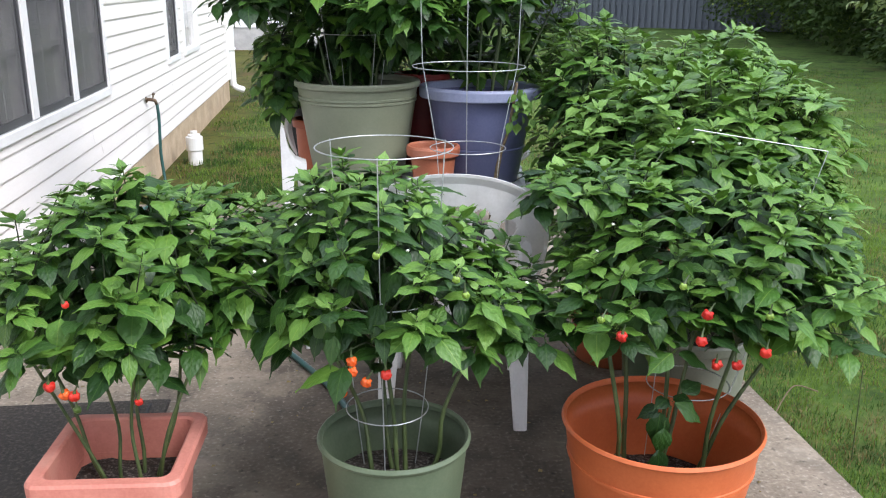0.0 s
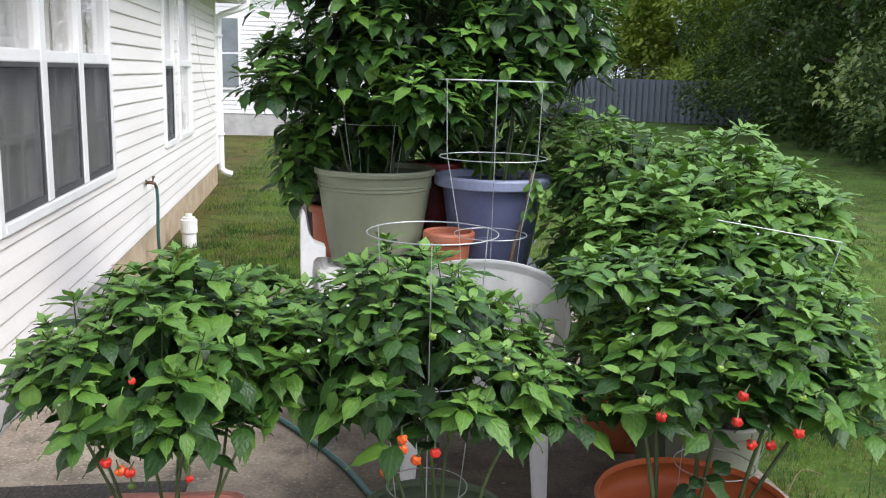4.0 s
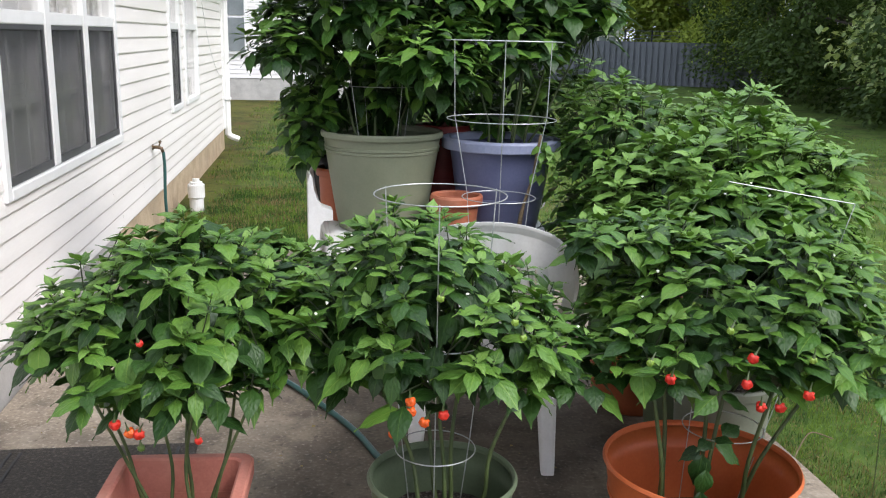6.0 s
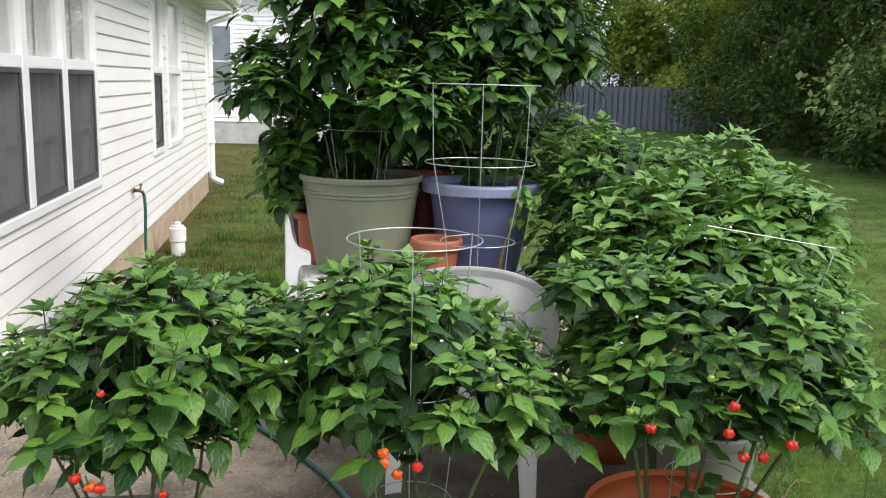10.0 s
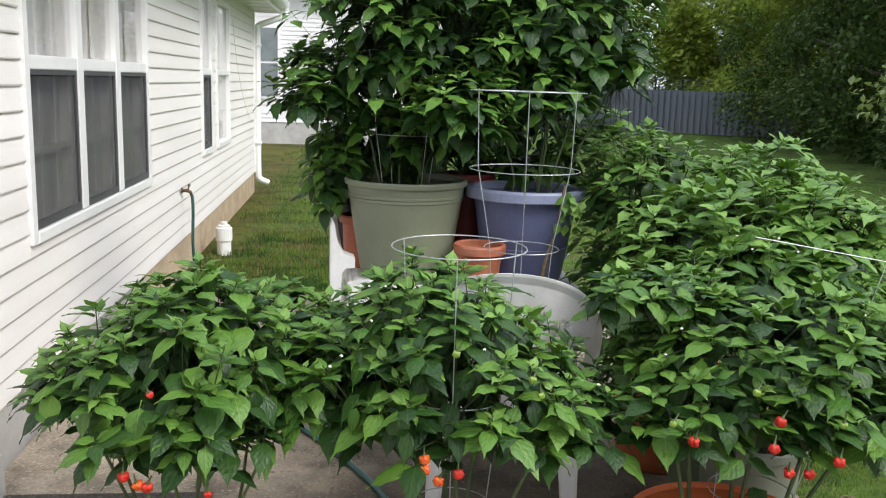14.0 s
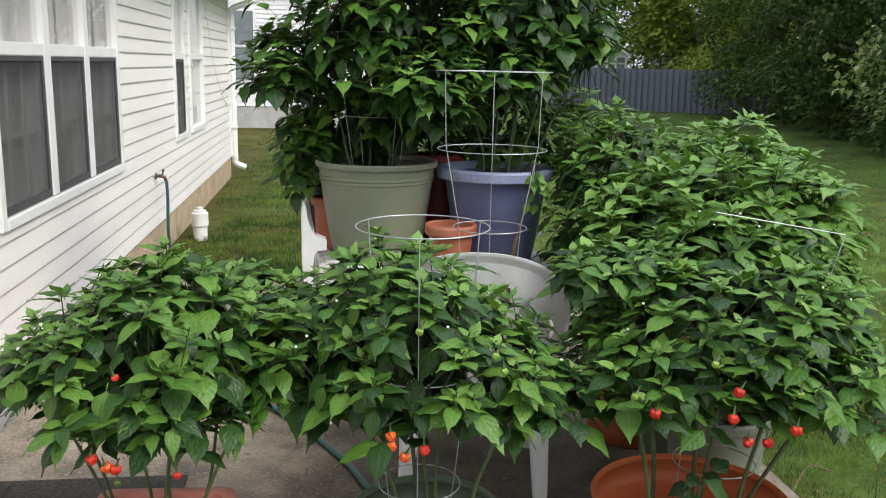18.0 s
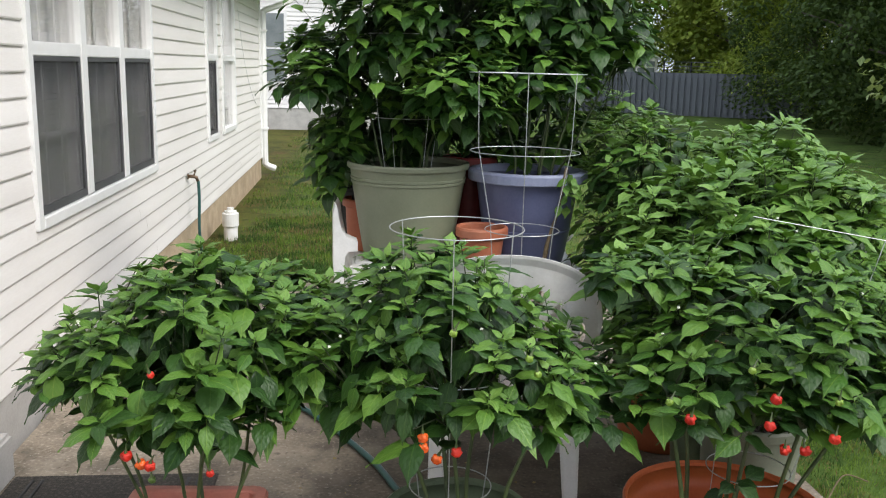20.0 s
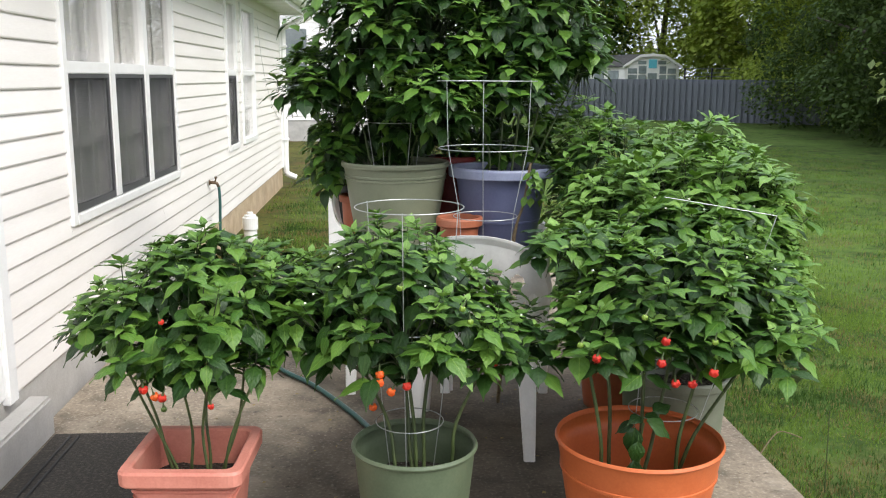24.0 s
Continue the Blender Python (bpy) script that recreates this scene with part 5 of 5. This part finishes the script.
# the tall plants on the chairs
ZT = SEAT + 0.36
pepper_plant((0.10, 4.16, ZT), [((0.13, 4.15, 1.72), (0.42, 0.38, 0.36)), ((-0.25, 4.20, 1.50), (0.21, 0.26, 0.17)), ((0.30, 3.96, 1.44), (0.22, 0.18, 0.2)), ((-0.19, 4.30, 1.16), (0.14, 0.18, 0.26)), ((0.1, 4.2, 2.0), (0.4, 0.36, 0.26)), ((0.12, 4.28, 1.34), (0.34, 0.24, 0.20)), ((0.14, 4.50, 1.20), (0.38, 0.14, 0.24)), ((0.26, 3.80, 1.42), (0.20, 0.12, 0.13))],
             [((-0.10, -0.03, 0), (-0.12, 4.12, 1.42)), ((-0.03, 0.02, 0), (0.05, 4.15, 1.5)), ((0.08, 0.0, 0), (0.22, 4.1, 1.45)), ((0.05, 0.08, 0), (0.2, 4.3, 1.5)), ((-0.13, 0.08, 0), (-0.22, 4.28, 1.25))],
             "tall dense green pepper plant in the sage green pot", 53, tips=500, inner=2000, low=90, size=1.1, pieces=300, droop=0.15, dark=-0.2, ragged=0.4, twig=0.0014)
pepper_plant((0.63, 4.12, ZT - 0.02), [((0.71, 4.16, 1.78), (0.40, 0.38, 0.36)), ((0.62, 4.0, 1.52), (0.26, 0.22, 0.16)), ((0.90, 4.2, 1.66), (0.18, 0.24, 0.17)), ((0.7, 4.2, 2.02), (0.38, 0.34, 0.24)), ((0.72, 4.46, 1.26), (0.40, 0.16, 0.32))],
             [((-0.08, -0.02, 0), (0.5, 4.08, 1.5)), ((-0.03, 0.02, 0), (0.6, 4.12, 1.5)), ((0.02, -0.05, 0), (0.68, 4.05, 1.5)), ((0.08, 0.0, 0), (0.82, 4.12, 1.52)), ((0.10, 0.04, 0), (1.0, 4.18, 1.55)), ((0.04, 0.06, 0), (0.74, 4.25, 1.55))],
             "tall green pepper plant with many stems in the blue pot", 59, tips=350, inner=1600, low=50, size=1.05, pieces=280, droop=0.1, dark=-0.25, ragged=0.4, twig=0.0014)


# ---- trees at the back ----
def tree_leaf(w):
    vs = [(0, 0, 0), (0.5, -w, 0.06), (1, 0, -0.08), (0.5, w, 0.06)]
    return np.array(vs), [(0, 1, 2), (0, 2, 3)], np.array([(0.5, 0), (0, 0.5), (0.5, 1), (1, 0.5)])


TREE_SHAPES = [tree_leaf(0.36), tree_leaf(0.28), tree_leaf(0.45)]


def tree(at, height, spread, seed, label, leaf="dark", clumps=70, per=60, size=0.3, low=0.1, trunk_r=0.16, limbs=9):
    rng = random.Random(seed)
    t = empty("tree", at, label, "tree", "trees behind the lawn")
    top = Vector((rng.uniform(-0.5, 0.5), rng.uniform(-0.5, 0.5), height * 0.8))
    pts = curve_points([(0, 0, -0.1), (rng.uniform(-0.15, 0.15), rng.uniform(-0.15, 0.15), height * 0.3), top * 0.7 + Vector((0.2, 0, 0)), top], 4)
    part("trunk", tube(pts, [trunk_r * (1 - 0.85 * k / (len(pts) - 1)) + 0.012 for k in range(len(pts))], 9), M_BARK, t, smooth=True)
    centres = []
    for k in range(clumps):
        zf = low + (1 - low) * (k + rng.random()) / clumps
        a = rng.uniform(0, 2 * math.pi)
        prof = math.sin(min(1.0, (zf - low) / (1 - low) * 0.85 + 0.18) * math.pi) ** 0.6
        rr = spread * prof * math.sqrt(rng.uniform(0.15, 1.0))
        centres.append(Vector((rr * math.cos(a), rr * math.sin(a), zf * height)))
    for k in range(limbs):
        c = centres[int((k + 0.5) / limbs * clumps)]
        b = pts[min(len(pts) - 2, max(1, int(c.z / height * len(pts) * 0.7)))]
        part("limb", tube([b, b.lerp(c, 0.5) + Vector((0, 0, 0.2)), c], [trunk_r * 0.4, trunk_r * 0.25, 0.012], 6), M_BARK, t, smooth=True)
    placed = []
    for c in centres:
        cr = spread * rng.uniform(0.16, 0.34)
        for j in range(per):
            u = Vector((rng.gauss(0, 1), rng.gauss(0, 1), rng.gauss(0, 0.7)))
            u = u.normalized() * cr * rng.uniform(0.3, 1.0) ** 0.6
            d = Vector((u.x + rng.uniform(-0.4, 0.4), u.y + rng.uniform(-0.4, 0.4), rng.uniform(-0.8, 0.3)))
            placed.append((leaf_matrix(c + u, d, UP + u * 0.5, size * rng.uniform(0.6, 1.3)), 0, rng.randrange(3)))
    ob = joined_leaves("crown", placed, t, [TREE_LEAF[leaf]], TREE_SHAPES)
    ob["kind"] = "stuff"
    return t


WOOD = [(9.5, 46, 12, 4.5, "dark"), (13.5, 44, 12, 4.2, "olive"), (17.5, 40, 13, 4.5, "olive"), (6.0, 49, 13, 5, "dark"), (2.0, 51, 12, 5, "dark"), (21, 38, 13, 5, "olive"), (11.5, 50, 15, 5, "dark"),
        (15.6, 31.0, 8.5, 3.0, "olive"), (14.6, 27.0, 9, 3.3, "dark"), (14.2, 23.0, 8.5, 3.2, "dark"), (13.4, 19.4, 8.5, 3.2, "dark"), (12.7, 15.0, 8.5, 3.2, "dark"), (13.2, 9.5, 8.5, 3.2, "dark"),
        (19, 30, 13, 5, "olive"), (18.5, 24, 13, 5, "dark"), (18, 17, 12, 5, "dark"), (18, 11, 12, 5, "dark"), (25, 33, 15, 5, "dark"), (16.5, 35.5, 11, 4, "olive"), (16.0, 38.5, 9, 2.6, "olive")]
for k, (x, y, h, s, lf) in enumerate(WOOD):
    tree((x, y, GROUND), h, s, 100 + k, "dark leafy tree in a dense wood beyond the lawn" if lf == "dark" else "leafy olive green tree beyond the grey fence", lf, clumps=95, per=190 if y > 35 else (330 if x < 16 else 130), size=0.24 if y > 35 else (0.135 if x < 16 else 0.24), low=0.0 if y < 32 else 0.06, trunk_r=0.2)
tree((11.4, 16.2, GROUND), 3.2, 1.7, 300, "small tree with pale green rounded leaves at the lawn edge", "pale", clumps=70, per=34, size=0.17, low=0.30, trunk_r=0.06)


# ---- peppers and flowers ----
def pepper(at, material, size=0.03, seed=0, label="wrinkled bright red pepper hanging from its stalk", parent_name="pepper"):
    """A lobed, wrinkled pod with a green cap and stalk, its top at the given place."""
    rng = random.Random(seed)
    at = Vector(at) + Vector((-0.035 * at[0], -0.066, 0.031))
    pod = empty(parent_name, (at[0], at[1], at[2]), label, "pepper", "peppers on the plants")
    prof = [(0.0, -0.03), (0.34, 0.0), (0.49, -0.10), (0.55, -0.28), (0.52, -0.50), (0.46, -0.70), (0.35, -0.86), (0.18, -0.95), (0.0, -0.92)]
    bm = bmesh.new()
    seg, rings = 20, []
    ph = rng.uniform(0, 6)
    for r, z in prof:
        ring = []
        for k in range(seg):
            a = 2 * math.pi * k / seg
            w = 1 + 0.13 * math.cos(3 * a + ph + 0.8 * z) + 0.10 * math.sin(5 * a + z * 7 + ph) + 0.09 * math.sin(z * 12 + 2 * a + ph)
            ring.append(bm.verts.new((r * w * size * math.cos(a), r * w * size * math.sin(a), (z + 0.05 * math.sin(5 * a + ph)) * size)))
        rings.append(ring)
    for a, b in zip(rings, rings[1:]):
        for k in range(seg):
            bm.faces.new((a[k], b[k], b[(k + 1) % seg], a[(k + 1) % seg]))
    pod.matrix_basis = pose(at[0], at[1], at[2], rng.uniform(-22, 22), rng.uniform(-25, 25), 0)
    part("pod", bm, material, pod, smooth=True)
    part("stalk", tube([(0, 0, -0.002), (0.002, 0.001, 0.010), (0.005, 0.003, 0.022)], [0.005, 0.002, 0.0016], 6), M_STEM, pod, "thin green stalk with its cap")
    return pod


for k, p in enumerate(RED):
    pepper(p, M_PEPPER, 0.0225 if k not in (2, 3, 5) else (0.014 if k == 2 else 0.017), k)
for k, p in enumerate(AMBER):
    pepper(p, M_PEPPER_O, 0.022, 40 + k, "ripening orange-red pepper hanging from its stalk")
for k, p in enumerate([(-0.593, 2.33, 0.54), (0.101, 2.25, 0.905), (0.631, 2.3, 0.722), (0.804, 2.25, 0.815), (0.993, 2.2, 0.756), (0.28, 2.27, 0.84), (0.30, 2.28, 0.80)]):
    pepper(p, M_PEPPER_D if k == 0 else M_PEPPER_G, 0.0155, 60 + k, "small unripe green pepper on its stalk")

FLOWER = bmesh.new()
for k in range(6):
    a = k * math.pi / 3
    c, s = math.cos(a), math.sin(a)
    vs = [FLOWER.verts.new(q) for q in ((0, 0, 0), (0.0024 * c - 0.0012 * s, 0.0024 * s + 0.0012 * c, -0.001), (0.005 * c, 0.005 * s, -0.003), (0.0024 * c + 0.0012 * s, 0.0024 * s - 0.0012 * c, -0.001))]
    FLOWER.faces.new(vs)
flower_mesh = mesh_of("pepper_flower", FLOWER, M_PETAL)
rng = random.Random(77)
for c, r, count in (((0.16, 2.42, 0.84), (0.36, 0.2, 0.14), 5), ((0.95, 2.44, 0.86), (0.33, 0.18, 0.14), 11), ((-0.55, 2.38, 0.82), (0.32, 0.16, 0.12), 3), ((1.12, 2.80, 1.02), (0.22, 0.12, 0.10), 9)):
    for _ in range(count):
        ob = tagged(new("pepper_flower", flower_mesh), "tiny white star-shaped pepper flower among the leaves", "flower", "pepper flowers")
        a = rng.uniform(math.pi, 2 * math.pi)
        zf = rng.uniform(-0.6, 0.8)
        q = math.sqrt(1 - zf * zf)
        ob.matrix_basis = pose(c[0] + r[0] * q * math.cos(a), c[1] + r[1] * q * math.sin(a), c[2] + r[2] * zf, rng.uniform(20, 70), 0, rng.uniform(-40, 40))

# suckers with dark leaves in the orange pot
sucker = empty("pepper_shoot", (0.84, 2.36, 0.17), "young side shoot with glossy dark leaves in the orange pot", "plant shoot")
inv = sucker.matrix_basis.inverted()
bm = tube(curve_points([(0.82, 2.36, 0.17), (0.815, 2.34, 0.33), (0.83, 2.33, 0.47)], 4), 0.004, 6)
bm.transform(inv)
part("stem", bm, M_STEM, sucker)
for p, d, s in (((0.80, 2.32, 0.46), (-0.1, -0.25, -1), 0.11), ((0.80, 2.33, 0.47), (-1, -0.1, -0.25), 0.07), ((0.84, 2.33, 0.48), (1, -0.1, -0.35), 0.12), ((0.82, 2.33, 0.49), (-0.4, -0.5, 0.2), 0.07), ((0.81, 2.31, 0.42), (-0.15, -0.35, -1), 0.09),
                ((0.80, 2.31, 0.36), (0.05, -0.3, -1), 0.10), ((0.86, 2.34, 0.50), (0.6, 0.2, 0.3), 0.09), ((0.83, 2.32, 0.5), (0.2, -0.5, 0.35), 0.06)):
    ob = new("leaf", PIECES["old_shaded", 1])
    ob.parent = sucker
    ob.matrix_basis = inv @ leaf_matrix(Vector(p), Vector(d), UP + Vector((0, -0.7, 0)), s)

# weedy tomato shoot beside the blue pot
weed = empty("weed", (0.57, 3.74, 0.0), "wilting yellow-green weed stalk in front of the blue pot", "weed")
inv = weed.matrix_basis.inverted()
bm = tube(curve_points([(0.57, 3.76, 0.0), (0.60, 3.75, 0.5), (0.63, 3.75, 0.80), (0.67, 3.75, 0.95), (0.695, 3.75, 1.12)], 4), [0.009] * 9 + [0.006] * 8, 6)
bm.transform(inv)
part("stem", bm, M_DEAD, weed)
rng = random.Random(5)
for k in range(30):
    f = rng.random()
    a = rng.uniform(0, 6.28)
    ob = new("leaf", PIECES["young" if k % 3 else "mid", rng.randrange(5)])
    ob.parent = weed
    at = Vector((0.67 + 0.03 * f + rng.uniform(-0.01, 0.075) * (1.2 - f), 3.72 + rng.uniform(-0.03, 0.02), 0.95 + 0.15 * f))
    ob.matrix_basis = inv @ leaf_matrix(at, Vector((math.cos(a), math.sin(a) - 0.3, rng.uniform(-1.2, 0.1))), UP + Vector((0, -0.6, 0)), rng.uniform(0.035, 0.065))

# things at the slab edge
single("garden_stake", tube([(1.722, 2.9, -0.1), (1.712, 2.9, 0.27)], 0.0024, 6), M_STEM, "thin dark green metal stake stuck in the lawn", "stake")
single("dry_stalk", tube(curve_points([(1.595, 3.2, -0.03), (1.68, 3.29, 0.0), (1.74, 3.33, 0.01), (1.84, 3.35, -0.03)], 5), 0.0026, 6), M_DEAD, "dry brown stalk lying on the grass", "stalk")

# ---- grass blades ----
def blade_shape(lean):
    vs = [(0, -0.06, 0), (0, 0.06, 0), (0.55, -0.045, lean * 0.3), (0.55, 0.045, lean * 0.3), (1.0, 0, lean)]
    return np.array(vs), [(0, 2, 3, 1), (2, 4, 3)], np.array([(0.3, 0), (0.7, 0), (0.3, 0.5), (0.7, 0.5), (0.5, 1)])


BLADES = [blade_shape(-0.2), blade_shape(-0.5), blade_shape(0.1)]
rng = random.Random(9)
placed = []


def sow(x0, x1, y0, y1, count, size):
    for _ in range(count):
        x, y = rng.uniform(x0, x1), rng.uniform(y0, y1)
        dens = 0.7 * noise.noise((x * 1.1, y * 1.1, 3.0)) + 0.6 * noise.noise((x * 3.2, y * 3.2, 7.0))
        near = min((x1 - x) / 1.2 if x1 > 1.7 else 1.0, (y - y0) / 0.8 if y0 < 2 else 1.0, 1.0)
        if rng.random() > near * near or rng.random() > 0.80 + 1.3 * dens - max(0.0, 0.75 * (-0.9 - x) / 0.5):
            continue
        a = rng.uniform(0, 6.283)
        lean = rng.uniform(0.3, 1.7)
        d = Vector((math.cos(a) * lean, math.sin(a) * lean, 1))
        m = leaf_matrix(Vector((x, y, GROUND - 0.002)), d, Vector((math.cos(a), math.sin(a), 0)), size * rng.uniform(0.6, 1.3))
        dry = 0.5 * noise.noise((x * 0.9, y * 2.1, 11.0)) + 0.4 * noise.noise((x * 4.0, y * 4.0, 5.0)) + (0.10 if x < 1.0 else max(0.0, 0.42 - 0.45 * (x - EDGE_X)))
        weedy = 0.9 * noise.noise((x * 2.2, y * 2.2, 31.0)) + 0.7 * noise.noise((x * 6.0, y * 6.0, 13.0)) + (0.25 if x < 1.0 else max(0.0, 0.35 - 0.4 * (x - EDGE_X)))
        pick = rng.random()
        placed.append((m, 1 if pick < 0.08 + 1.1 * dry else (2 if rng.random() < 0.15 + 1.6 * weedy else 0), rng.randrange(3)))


sow(EDGE_X + 0.01, 4.0, 0.8, 6.5, 200000, 0.024)
sow(EDGE_X + 0.01, 6.5, 5.0, 11, 60000, 0.036)
sow(-1.4, 0.6, SLAB_END + 0.02, 9.5, 50000, 0.042)
sow(-1.4, 1.0, 9.5, 15.0, 30000, 0.040)
sow(-1.6, 1.6, 15.0, 22.0, 20000, 0.05)
sow(2.5, 10.0, 10.0, 20.0, 60000, 0.036)
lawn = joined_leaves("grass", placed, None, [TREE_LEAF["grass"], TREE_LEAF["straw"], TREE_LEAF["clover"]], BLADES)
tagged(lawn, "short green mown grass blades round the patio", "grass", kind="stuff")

# dry bits blown over the slab and into the grass
rng = random.Random(15)
placed = []
for _ in range(420):
    if rng.random() < 0.6:
        x, y, z = rng.uniform(-1.25, 1.5), rng.uniform(2.3, 6.4), 0.002
    else:
        x, y, z = EDGE_X + 0.05 + abs(rng.gauss(0, 0.6)), rng.uniform(2.4, 6.0), GROUND + 0.018
    a = rng.uniform(0, 6.283)
    placed.append((leaf_matrix(Vector((x, y, z)), Vector((math.cos(a), math.sin(a), 0.05)), UP + Vector((rng.uniform(-0.3, 0.3), rng.uniform(-0.3, 0.3), 0)), rng.uniform(0.006, 0.022)), 0, rng.randrange(3)))
litter = joined_leaves("leaf_litter", placed, None, [TREE_LEAF["straw"]], TREE_SHAPES)
tagged(litter, "small dry leaf bits scattered on concrete and grass", "leaf litter", kind="stuff")
